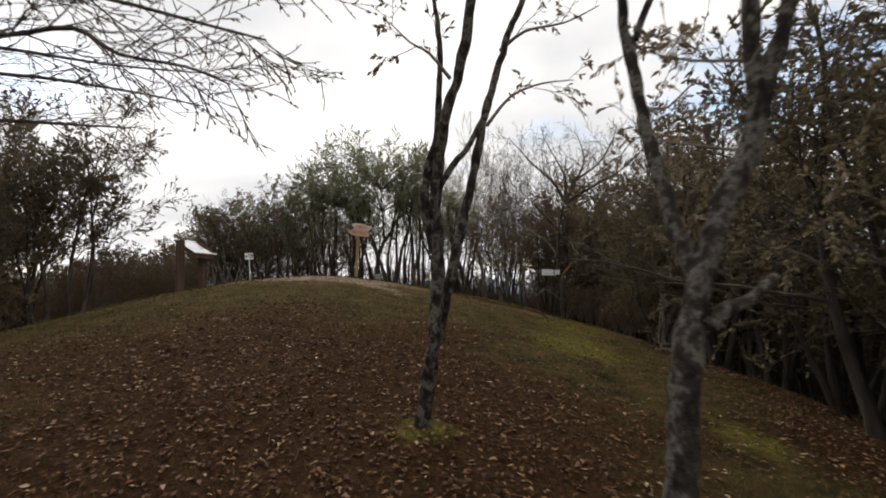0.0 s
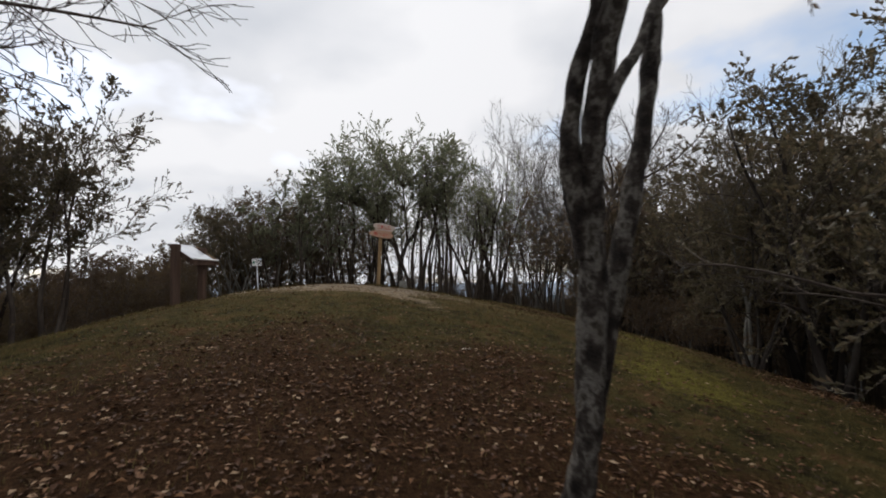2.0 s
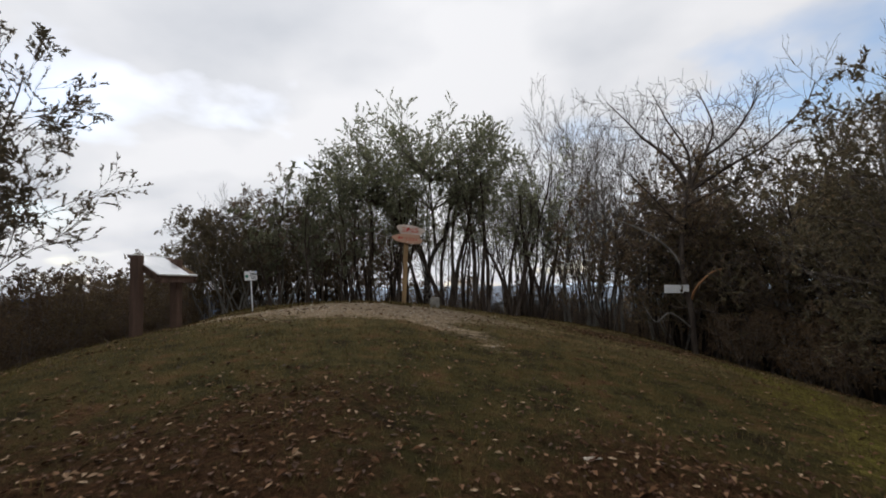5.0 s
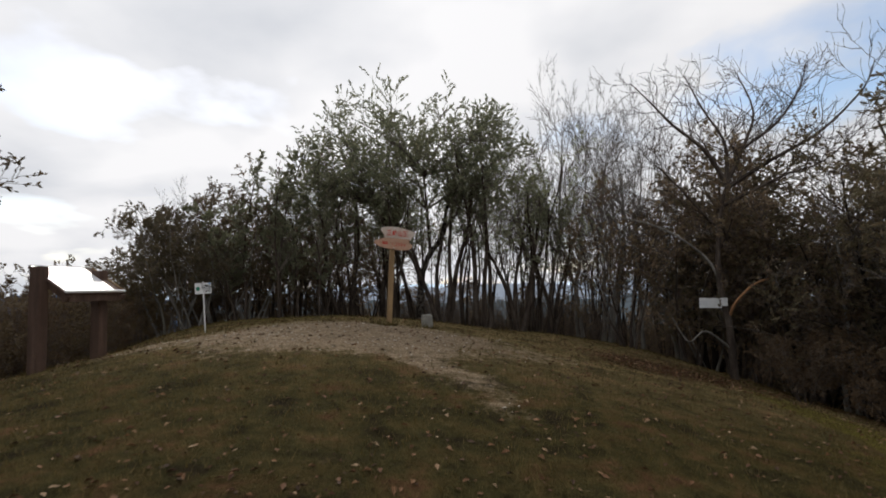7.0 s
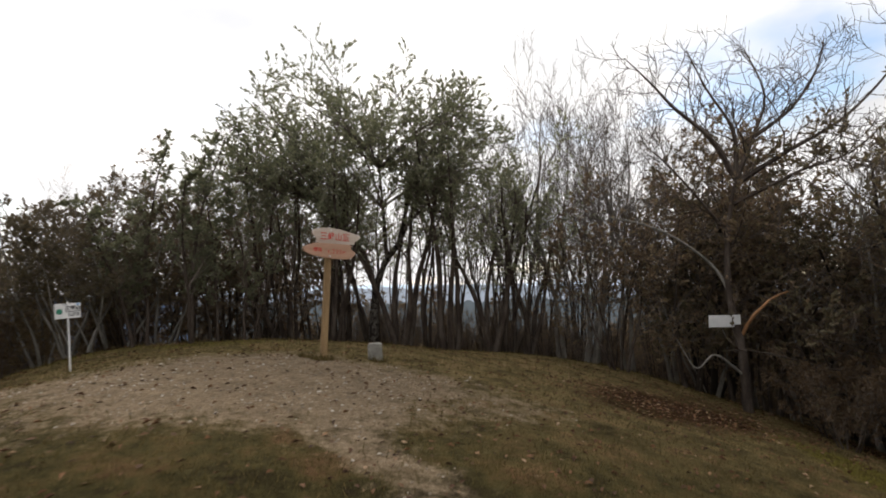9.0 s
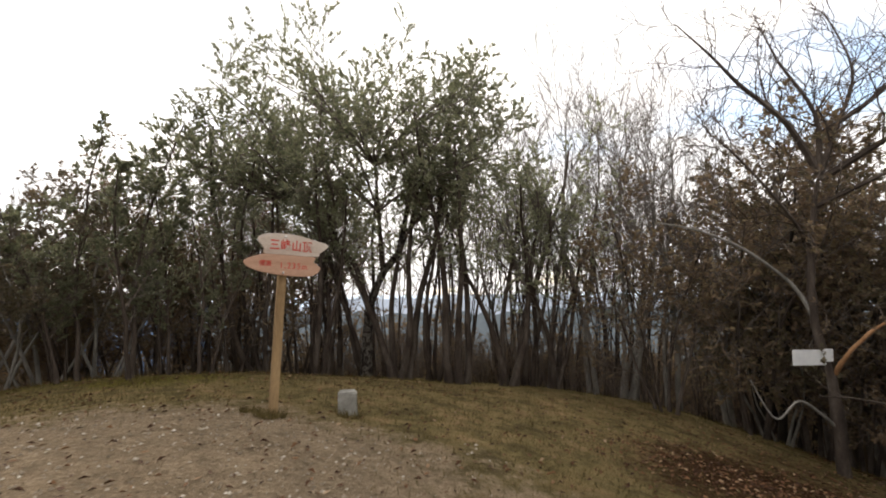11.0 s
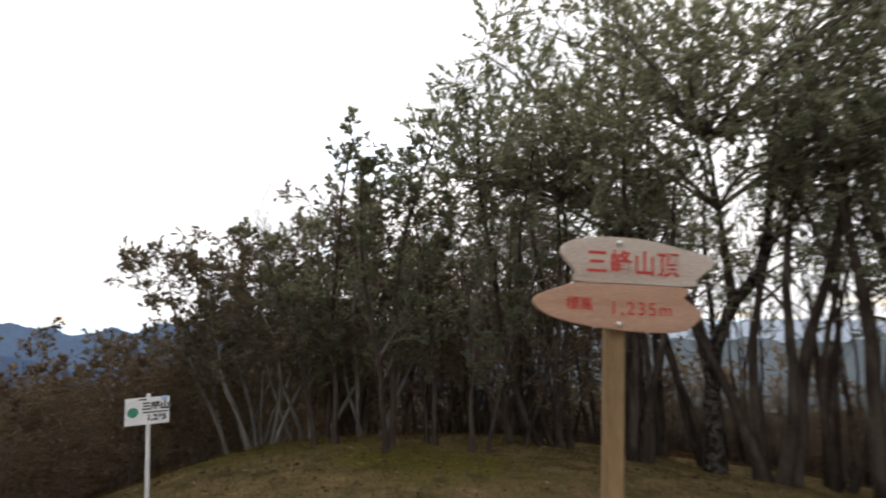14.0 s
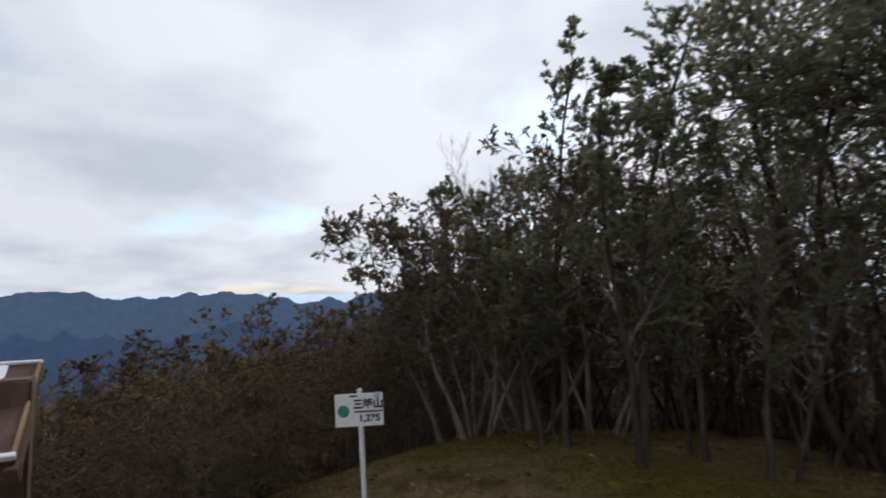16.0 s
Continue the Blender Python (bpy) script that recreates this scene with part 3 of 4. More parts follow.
plum_tree = Grow(16, leaves=9, size=0.05, start=0.4, kids=(8, 6, 5), bend=0.18, angle=36, up=0.08).stems(3, 4.9, 0.05, 12).make(at_ground(-5.5, 22.7, 0), "slender tree with plum-red late leaves", "tree", "", BARK, TWIG, PLUM)

for src, spots in (
    (ever_a, ((0.0, 21.5, 35, 0.96), (-3.4, 22.4, -35, 0.84), (0.9, 21.8, 60, 0.80))),
    (ever_b, ((-3.6, 21.6, 40, 0.84), (-1.4, 21.7, 20, 0.90), (-5.1, 22.2, 15, 0.78), (2.6, 23.4, 140, 0.75))),
    (ever_c, ((-2.6, 21.8, -40, 0.78), (-3.3, 20.9, 45, 0.76), (-5.9, 22.0, 20, 0.62), (0.5, 22.0, 25, 0.82))),
    (pillar, ((-5.45, 18.9, 80, 1.13), (-4.6, 19.2, 190, 0.82), (-6.6, 19.2, 40, 0.78), (-5.2, 19.4, 300, 0.86))),
    (spread_tree, ((-7.3, 18.9, 160, 0.84), (-7.2, 19.6, 95, 1.02), (-8.9, 20.4, 70, 1.0), (4.8, 21.2, 100, 0.9), (-6.4, 19.8, 240, 0.9))),
    (bare_a, ((1.9, 22.4, 40, 0.90), (4.6, 22.4, 320, 0.95), (2.7, 22.7, 100, 0.93), (5.3, 13.8, 200, 0.74), (3.5, 22.4, 60, 0.96), (0.3, 23.4, 300, 0.86), (6.8, 22.8, 20, 0.98), (-6.6, 23.3, 20, 0.62), (-8.7, 20.0, 110, 0.47), (-7.7, 19.2, 20, 0.43), (8.0, 14.2, 330, 1.0), (6.3, 18.6, 250, 0.78))),
    (bare_b, ((8.6, 18.9, 140, 0.95), (2.6, 22.6, 250, 0.8))),
    (dark_a, ((6.4, 12.8, 90, 1.05), (5.8, 11.9, 200, 0.96), (6.9, 7.2, 130, 1.23), (7.1, 16.3, 20, 0.85), (4.6, 4.7, 300, 1.12), (5.25, 6.9, 150, 1.15), (7.5, 10.4, 250, 1.10), (6.9, 4.2, 10, 1.10), (6.3, 2.9, 190, 1.23), (9.6, 13.8, 40, 1.30), (9.2, 7.6, 310, 1.20), (10.6, 10.6, 100, 1.30), (7.4, 17.4, 150, 1.15), (7.0, 18.9, 260, 0.95), (7.9, 20.6, 30, 1.15))),
    (dark_b, ((7.4, 14.9, 70, 1.46), (7.3, 9.3, 160, 1.12), (6.8, 15.7, 280, 1.1), (7.2, 14.4, 330, 1.10), (5.7, 6.2, 20, 1.12), (7.9, 7.5, 100, 1.10), (5.5, 3.9, 240, 1.01), (6.2, 22.8, 50, 1.15), (5.2, 22.0, 120, 1.25), (5.0, 13.0, 200, 0.78), (8.6, 12.2, 210, 1.20), (8.8, 16.2, 80, 1.20), (9.2, 5.4, 190, 1.20), (8.4, 3.0, 300, 1.20), (7.0, 20.1, 30, 1.00))),
    (brown_a, ((4.2, 20.9, 60, 1.3), (6.2, 19.6, 140, 1.45), (7.0, 21.2, 220, 1.5), (5.4, 21.2, 250, 1.35), (6.7, 20.4, 330, 1.5), (-7.6, 20.9, 30, 0.85), (-6.5, 22.7, 180, 0.9), (6.9, 18.0, 10, 1.2), (5.7, 20.5, 70, 1.1), (-8.8, 22.6, 330, 0.9), (-6.8, 24.0, 140, 1.0), (8.6, 20.2, 50, 1.2), (5.8, 23.6, 170, 1.1), (9.4, 18.2, 280, 1.3), (7.8, 22.6, 110, 1.2), (-4.7, 20.6, 200, 0.75), (-4.2, 22.8, 160, 1.05), (-6.6, 21.3, 290, 0.95), (-7.4, 21.8, 20, 1.0))),
    (brown_b, ((-6.9, 22.9, 20, 1.1), (-5.3, 24.0, 260, 1.2), (4.4, 17.0, 90, 0.5), (5.2, 16.0, 200, 0.6), (5.0, 18.0, 310, 0.6), (5.8, 17.2, 30, 0.7), (4.9, 14.8, 140, 0.4), (5.6, 14.2, 250, 0.55))),
    (shrub_b, ((-10.2, 12.0, 200, 1.0), (-11.8, 12.4, 20, 1.2), (-10.6, 9.6, 100, 1.0), (-9.3, 13.9, 40, 0.7), (-4.4, 25.0, 140, 1.3), (-7.9, 24.4, 30, 1.3), (4.8, 24.9, 200, 1.4), (1.2, 25.3, 80, 1.3), (-1.6, 25.4, 260, 1.3), (7.0, 24.4, 10, 1.4))),
    (left_a, ((-9.3, 12.3, 130, 1.0), (-8.7, 11.9, 250, 0.92), (-9.9, 12.4, 310, 0.95), (-10.3, 11.8, 170, 0.95), (-10.6, 12.6, 20, 1.0), (-9.6, 11.0, 40, 0.9), (-11.6, 11.4, 70, 1.0))),
    (poles, ((-0.8, 23.6, 60, 1.0), (-2.4, 24.0, 250, 1.0), (-4.0, 24.1, 10, 0.9), (3.0, 23.6, 100, 0.95), (3.2, 22.7, 60, 0.95), (0.2, 23.1, 130, 0.95), (2.2, 22.9, 330, 1.0), (-5.7, 23.9, 200, 0.9), (4.6, 23.4, 30, 0.9), (1.6, 23.3, 60, 0.9))),
    (brush, ((-0.7, 24.9, 80, 1.0), (0.9, 23.1, 20, 0.5), (2.9, 22.6, 270, 0.62), (1.5, 22.8, 200, 0.5), (3.8, 22.4, 110, 0.7), (0.1, 23.3, 240, 0.6), (-1.2, 22.8, 10, 0.7), (-0.8, 22.4, 70, 0.75), (0.2, 22.9, 320, 0.9), (1.0, 22.5, 150, 0.85), (-1.7, 22.5, 230, 0.75), (0.6, 22.0, 40, 0.65), (1.8, 22.5, 280, 0.85), (-2.3, 22.8, 190, 0.75), (-0.4, 22.6, 90, 0.6), (0.3, 22.5, 160, 0.6), (0.7, 23.5, 220, 0.75), (-1.9, 23.4, 300, 0.7), (-0.9, 23.7, 40, 0.85), (-2.8, 23.5, 130, 0.7), (2.2, 22.2, 20, 0.45), (4.6, 22.8, 60, 0.8), (0.8, 25.0, 190, 1.0), (-2.0, 25.0, 290, 1.0), (2.2, 25.1, 20, 1.0), (-3.3, 25.0, 150, 1.0), (0.3, 24.4, 60, 0.75), (-1.2, 24.5, 140, 0.8), (1.6, 24.3, 230, 0.8), (-2.6, 24.3, 330, 0.75), (2.6, 24.6, 160, 0.8), (-4.0, 24.2, 320, 0.8), (3.9, 24.2, 40, 1.1), (-5.8, 24.3, 120, 1.0), (5.9, 23.9, 100, 1.3))),
):
    for x, y, turn, size in spots:
        copy_thing(src, at_ground(x, y, turn, size))

# thicket on the shoulder below the summit, heights fitted to the camera's view
for seed, mat, spots in (
    (17, LEAF_THICKET, ((-9.5, 17.2, 2.15), (-11.5, 17.6, 3.25), (-10.3, 18.6, 2.8), (-12.8, 18.8, 4.3), (-9.3, 20.2, 2.6), (-13.5, 20.8, 5.1), (-10.2, 22.2, 3.2), (-8.6, 19.0, 2.1), (-12.0, 14.6, 3.2), (-8.9, 17.0, 1.75), (-10.0, 15.2, 1.7), (-11.4, 16.5, 2.7), (-13.6, 17.2, 4.4), (-11.9, 18.4, 3.7), (-14.4, 19.2, 5.2), (-10.9, 21.0, 3.4), (-11.0, 13.2, 2.3), (-8.3, 16.3, 1.5), (-8.8, 15.1, 1.9), (-7.7, 16.4, 1.1), (-10.2, 13.6, 2.1), (-9.6, 12.4, 1.9), (-11.6, 15.6, 3.0), (-9.2, 11.0, 1.9), (-12.4, 12.6, 3.4), (-9.8, 9.4, 2.2))),
    (18, LEAF_RUSSET, ((-10.5, 16.4, 2.25), (-12.5, 16.2, 3.5), (-11.2, 19.8, 3.45), (-15.5, 17.6, 5.5), (-14.8, 15.9, 5.1), (-12.2, 23.2, 4.6), (-9.4, 15.9, 2.3), (-9.0, 18.2, 2.15), (-8.4, 21.6, 2.3), (-9.7, 19.4, 2.7), (-10.4, 17.6, 2.6), (-13.4, 14.9, 4.2), (-12.2, 20.2, 4.1), (-9.2, 23.0, 3.0), (-13.2, 22.4, 5.2), (-8.0, 15.6, 1.25), (-8.9, 14.3, 2.05), (-8.7, 16.8, 1.7), (-7.9, 17.1, 1.3), (-8.7, 13.0, 1.6), (-9.9, 14.4, 2.0), (-10.6, 12.4, 2.4), (-11.4, 10.4, 2.9), (-10.2, 10.4, 2.3), (-8.9, 10.0, 1.7))),
):
    first = None
    for i, (x, y, tall) in enumerate(spots):
        if first is None:
            first = Grow(seed, leaves=9, size=0.068, start=0.08, kids=(7, 5, 4), ratio=(0.45, 0.5, 0.5), angle=54, bend=0.22, up=0.06).stems(6, 2.9, 0.03, 26).make(at_ground(x, y), "dense thicket bush in russet and olive brown", "shrub", "thicket on the shoulder below the summit", TWIG, TWIG, mat, "shrub")
            full = max(v.co.z for o in first.children if o.name.startswith("crown") for v in o.data.vertices) * 0.87
            first.matrix_world = at_ground(x, y, 0, tall / full)
        else:
            copy_thing(first, at_ground(x, y, i * 73, tall / full))


# ---- two slim trees by the path, and the limb overhead ----
def curve_points(pts, n=5):
    P = [Vector(p) for p in pts]
    res = []
    for i in range(len(P) - 1):
        p0, p1, p2, p3 = P[max(i - 1, 0)], P[i], P[i + 1], P[min(i + 2, len(P) - 1)]
        for j in range(n):
            t = j / n
            res.append(0.5 * ((2 * p1) + (p2 - p0) * t + (2 * p0 - 5 * p1 + 4 * p2 - p3) * t * t + (3 * p1 - p0 - 3 * p2 + p3) * t ** 3))
    return res + [P[-1]]


def gnarled(V, F, pts, r0, r1, seed, n=12, flare=0.0):
    """A trunk with swellings and an uneven bark line."""
    line = curve_points(pts, 6)
    k = len(line) - 1
    radii = [(r0 + (r1 - r0) * i / k) * (1 + 0.10 * noise.noise((i * 0.33, seed, 0))) + flare * math.exp(-i / 2.2) for i in range(k + 1)]
    first = len(V)
    tube(V, F, line, radii, n)
    for i in range(first, len(V)):
        p = V[i]
        V[i] = p + Vector((noise.noise(p * 9), noise.noise(p * 9 + Vector((5, 0, 0))), 0)) * r0 * 0.34


def hero_tree(name, label, base, trunks, branches, leaf_size, seed, leafy, flare):
    g = Grow(seed, leaves=leafy, size=leaf_size, bend=0.25, up=0.02, kids=(0, 4, 4), ratio=(0.5, 0.55, 0.5), deepest=3, leaf_from=2, wide=0.36, droop=0.8)
    t = thing(name, pose(*base), label, "tree", "slim trees on the leafy slope")
    o = Vector(base)
    for i, (pts, r0, r1) in enumerate(trunks):
        V, F = [], []
        gnarled(V, F, [Vector(p) - o for p in pts], r0, r1, seed + i, flare=flare if i == 0 else 0.0)
        attach("trunk" if i == 0 else "stem", mesh_of("trunk", V, F, BARK_HERO, True), t)
    for pts, r0 in branches:
        g.limb(curve_points([Vector(p) - o for p in pts], 3), r0, 1, 0.004)
    branchwork(g, t, TWIG)
    attach("crown", mesh_of("crown", g.lv, g.lf, LEAF_BROWN), t, "sparse curled withered leaves")
    return t


hero_tree("tree", "slim forked tree with dark lichen-blotched bark and mossy foot", (-0.58, 4.9, 0.38), [
    ([(-0.6, 4.93, 0.2), (-0.575, 4.9, 0.42), (-0.515, 4.8, 0.76), (-0.47, 4.68, 1.1), (-0.437, 4.67, 1.5), (-0.43, 4.63, 1.85), (-0.445, 4.54, 2.22), (-0.40, 4.42, 2.587), (-0.355, 4.33, 2.82), (-0.27, 4.28, 3.1), (-0.19, 4.23, 3.5), (-0.08, 4.2, 4.6), (0.0, 4.2, 5.6)], 0.066, 0.028),
    ([(-0.5, 4.76, 0.9), (-0.44, 4.76, 1.15), (-0.33, 4.77, 1.6), (-0.24, 4.78, 2.0), (-0.17, 4.79, 2.27), (-0.082, 4.86, 2.662), (-0.007, 4.92, 3.016), (0.093, 5.02, 3.34), (0.248, 5.1, 3.831), (0.393, 5.2, 4.177), (0.6, 5.3, 5.0)], 0.046, 0.025),
    ([(-0.46, 4.62, 1.82), (-0.505, 4.57, 2.06), (-0.525, 4.54, 2.24), (-0.49, 4.52, 2.46), (-0.43, 4.47, 2.68), (-0.41, 4.45, 2.9), (-0.40, 4.38, 3.3), (-0.44, 4.33, 3.66), (-0.55, 4.3, 4.1)], 0.04, 0.014),
    ([(-0.42, 4.52, 2.28), (-0.30, 4.62, 2.5), (-0.18, 4.75, 2.66), (-0.03, 4.9, 2.95)], 0.026, 0.022),
], [
    ([(0.02, 5.1, 2.95), (0.245, 5.1, 3.218), (0.523, 5.1, 3.33), (0.8, 5.1, 3.36)], 0.018),
    ([(0.167, 5.2, 3.673), (0.403, 5.2, 3.857), (0.767, 5.2, 3.937), (1.084, 5.2, 4.098)], 0.02),
    ([(-0.327, 4.33, 3.064), (-0.477, 4.3, 3.24), (-0.618, 4.28, 3.315), (-0.757, 4.25, 3.446)], 0.015),
    ([(-0.41, 4.33, 3.659), (-0.6, 4.25, 3.75), (-0.95, 4.25, 3.85)], 0.012),
], 0.062, 31, 6, 0.045)

hero_tree("tree", "slim grey tree with pale lichen, a broken stub and several stems", (0.38, 2.55, 0.1), [
    ([(0.37, 2.55, -0.05), (0.39, 2.55, 0.4), (0.406, 2.55, 0.796), (0.447, 2.57, 1.179), (0.481, 2.58, 1.364), (0.54, 2.6, 1.575), (0.607, 2.62, 1.749), (0.696, 2.65, 1.931), (0.803, 2.68, 2.097), (0.862, 2.7, 2.315), (0.866, 2.72, 2.612), (0.886, 2.75, 2.876), (0.85, 2.8, 3.2), (0.95, 2.8, 4.4)], 0.062, 0.03),
    ([(0.864, 2.7, 2.267), (0.929, 2.7, 2.458), (0.999, 2.7, 2.651), (1.033, 2.7, 2.822), (1.0, 2.7, 3.1), (1.15, 2.7, 3.9)], 0.04, 0.022),
    ([(0.522, 2.52, 1.411), (0.598, 2.52, 1.481), (0.684, 2.52, 1.511), (0.784, 2.52, 1.599)], 0.032, 0.016),
    ([(0.551, 2.62, 1.586), (0.509, 2.7, 1.757), (0.493, 2.82, 2.061), (0.474, 2.9, 2.283), (0.473, 3.0, 2.585), (0.459, 3.05, 2.802), (0.438, 3.05, 3.0), (0.25, 3.05, 3.4)], 0.038, 0.022),
    ([(0.504, 3.03, 2.736), (0.58, 3.03, 2.932), (0.624, 3.03, 3.017), (0.5, 3.05, 3.3)], 0.018, 0.012),
], [
    ([(0.9, 2.8, 3.5), (1.2, 2.9, 3.9), (1.6, 3.0, 4.1)], 0.02),
    ([(0.474, 2.9, 2.28), (0.6, 3.1, 2.42), (0.78, 3.3, 2.5), (1.0, 3.4, 2.7)], 0.011),
    ([(0.46, 3.05, 2.8), (0.62, 3.2, 2.75), (0.8, 3.3, 2.85)], 0.010),
    ([(0.86, 2.72, 2.5), (0.75, 3.0, 2.62), (0.66, 3.3, 2.8)], 0.010),
    ([(0.803, 2.68, 2.1), (0.72, 2.95, 2.2), (0.62, 3.2, 2.3)], 0.009),
], 0.045, 33, 5, 0.02)

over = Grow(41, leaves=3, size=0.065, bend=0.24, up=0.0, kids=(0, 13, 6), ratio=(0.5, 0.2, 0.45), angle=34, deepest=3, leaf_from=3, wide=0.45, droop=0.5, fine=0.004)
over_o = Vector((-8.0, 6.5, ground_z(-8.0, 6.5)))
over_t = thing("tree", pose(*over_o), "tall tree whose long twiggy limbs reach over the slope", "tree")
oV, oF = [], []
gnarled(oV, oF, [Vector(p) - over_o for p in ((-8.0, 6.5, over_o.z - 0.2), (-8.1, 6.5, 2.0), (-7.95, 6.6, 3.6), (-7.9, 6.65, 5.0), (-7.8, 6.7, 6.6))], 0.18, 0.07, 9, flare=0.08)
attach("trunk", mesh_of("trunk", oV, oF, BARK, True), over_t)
# limb points are placed along sightlines to fit the camera's view
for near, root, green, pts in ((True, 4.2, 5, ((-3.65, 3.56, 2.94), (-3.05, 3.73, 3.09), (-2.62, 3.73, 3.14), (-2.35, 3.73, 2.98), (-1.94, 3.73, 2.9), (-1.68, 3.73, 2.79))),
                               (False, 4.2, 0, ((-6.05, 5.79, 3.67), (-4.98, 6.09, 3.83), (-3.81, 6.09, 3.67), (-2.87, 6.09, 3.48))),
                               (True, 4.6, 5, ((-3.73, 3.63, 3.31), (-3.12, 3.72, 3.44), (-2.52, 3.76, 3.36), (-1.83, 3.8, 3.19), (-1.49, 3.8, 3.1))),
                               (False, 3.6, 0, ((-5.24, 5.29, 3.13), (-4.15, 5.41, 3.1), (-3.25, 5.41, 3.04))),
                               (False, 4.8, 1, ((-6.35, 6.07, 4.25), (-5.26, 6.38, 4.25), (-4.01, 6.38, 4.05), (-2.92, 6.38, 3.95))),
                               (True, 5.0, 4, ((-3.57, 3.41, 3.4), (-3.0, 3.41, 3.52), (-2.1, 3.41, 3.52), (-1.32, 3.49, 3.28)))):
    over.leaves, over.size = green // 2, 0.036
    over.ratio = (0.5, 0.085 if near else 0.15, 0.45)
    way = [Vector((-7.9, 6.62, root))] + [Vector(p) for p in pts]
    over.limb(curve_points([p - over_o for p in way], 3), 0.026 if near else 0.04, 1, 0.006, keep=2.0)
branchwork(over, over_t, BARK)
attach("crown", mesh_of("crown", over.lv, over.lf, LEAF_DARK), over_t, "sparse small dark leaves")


# ---- summit sign ----
sign_turn = 34.0
sgn = thing("summit_sign", pose(-2.615, 16.55, 3.025, 0, 3.0, sign_turn) @ Matrix.Scale(0.96, 4), "weathered two-board wooden summit sign with red lettering on a leaning post", "sign")
upper = part("upper_board", slab(smooth_loop([(-0.262, 0.33), (-0.225, 0.385), (-0.08, 0.412), (0.12, 0.408), (0.30, 0.375), (0.425, 0.345), (0.437, 0.31), (0.36, 0.245), (0.325, 0.208), (0.0, 0.2055), (-0.19, 0.208), (-0.20, 0.255)], 5), 0.028), SIGN_PALE, sgn, "sun-bleached pale board")
lower = part("lower_board", slab(smooth_loop([(-0.377, 0.10), (-0.355, 0.145), (-0.24, 0.19), (-0.19, 0.203), (0.0, 0.204), (0.30, 0.202), (0.297, 0.155), (0.335, 0.128), (0.374, 0.09), (0.33, 0.035), (0.25, 0.005), (0.06, 0.0), (-0.15, 0.018), (-0.30, 0.05)], 5), 0.028), SIGN_WOOD, sgn)
lettering("lettering", "三峰山頂", 0.118, RED, upper, pose(0.06, -0.001, 0.292), 0.86, "red painted characters", 0.0016, 1.12)
lettering("lettering", "標高", 0.062, RED, lower, pose(-0.18, -0.001, 0.108), 0.98, "red painted characters", 0.0004)
lettering("lettering", "1,235m", 0.082, RED, lower, pose(0.095, -0.001, 0.098), 0.98, "red painted numerals", 0.0, 1.22)
part("bolt", dome_cap(0.013, pose(0.0, -0.002, 0.387)), STEEL, sgn, "", True)
part("bolt", dome_cap(0.013, pose(-0.005, -0.002, 0.03)), STEEL, sgn, "", True)
foot = sgn.matrix_world.inverted() @ Vector((-2.745, 16.64, 1.58))
head = Vector((0.006, 0.075, 0.40))
axis = (head - foot)
mat_post = Matrix.Translation(foot) @ axis.to_track_quat("Z", "Y").to_matrix().to_4x4()
part("post", box(0.08, 0.08, axis.length, mat_post @ pose(0, 0, 0, 0, 0, 4), 0.008, 1.0, 0.002, 3), POST_WOOD, sgn, "squared brown timber post")

# ---- grass tufts at the sign's foot and beside the stone ----
rt = random.Random(83)
for tx, ty, spread, count in ((-2.72, 16.52, 0.13, 260), (-2.95, 16.66, 0.10, 140), (-2.05, 16.86, 0.12, 160)):
    V, F = [], []
    tz = ground_z(tx, ty)
    for _ in range(count):
        a1, q = rt.uniform(0, 6.283), spread * math.sqrt(rt.random())
        x, y = q * math.cos(a1), q * math.sin(a1) * 0.7
        z, h, w = ground_z(tx + x, ty + y) - tz - 0.01, rt.uniform(0.04, 0.11), rt.uniform(0, 6.283)
        i = len(V)
        V += [(x - 0.004 * math.cos(w), y - 0.004 * math.sin(w), z), (x + 0.004 * math.cos(w), y + 0.004 * math.sin(w), z), (x * 1.4 + rt.uniform(-0.03, 0.03), y * 1.4 + rt.uniform(-0.03, 0.03), z + h)]
        F.append((i, i + 1, i + 2))
    tuft = tagged(new("grass_tuft", mesh_of("grass_tuft", V, F, GRASS)), "ragged olive-brown grass tuft on bare soil", "grass", "grass tufts on the summit")
    tuft.matrix_world = pose(tx, ty, tz)

# ---- survey stone ----
st = thing("survey_stone", pose(-2.10, 17.0, ground_z(-2.10, 17.0) - 0.05, 1, -1, 11), "squared grey granite survey stone set in the soil", "stone")
part("pillar", box(0.195, 0.19, 0.275, Matrix(), 0.016, 0.95, 0.004, 5), STONE, st)

# ---- small white summit plate ----
wz = ground_z(-5.945, 16.65)
plate = thing("summit_plate", pose(-5.945, 16.65, wz, 0, 0, 50), "small white printed summit plate on a leaning white pole", "sign")
top = Vector((-0.045, 0.012, 2.57 - wz))
part("pole", box(0.036, 0.02, top.length + 0.12, Vector((-0.045, 0.012, 2.57 - wz + 0.0)).to_track_quat("Z", "Y").to_matrix().to_4x4() @ pose(0, 0, -0.12), 0.004), WHITE, plate)
pm = pose(-0.04, -0.004, 2.355 - wz, 0, -2.5, 0)
pb = box(0.285, 0.008, 0.19, pm, 0.002)
pl = part("plate", pb, WHITE, plate)
lettering("lettering", "三峰山", 0.062, BLACK, pl, pm @ pose(0.055, -0.0045, 0.125), 0.95, "black characters", 0.0028)
part("printed_bar", box(0.165, 0.002, 0.009, pm @ pose(0.055, -0.0045, 0.08), 0), BLACK, pl, "black printed rule")
lettering("lettering", "1,235", 0.055, BLACK, pl, pm @ pose(0.06, -0.0045, 0.045), 1.05, "black numerals", 0.002)
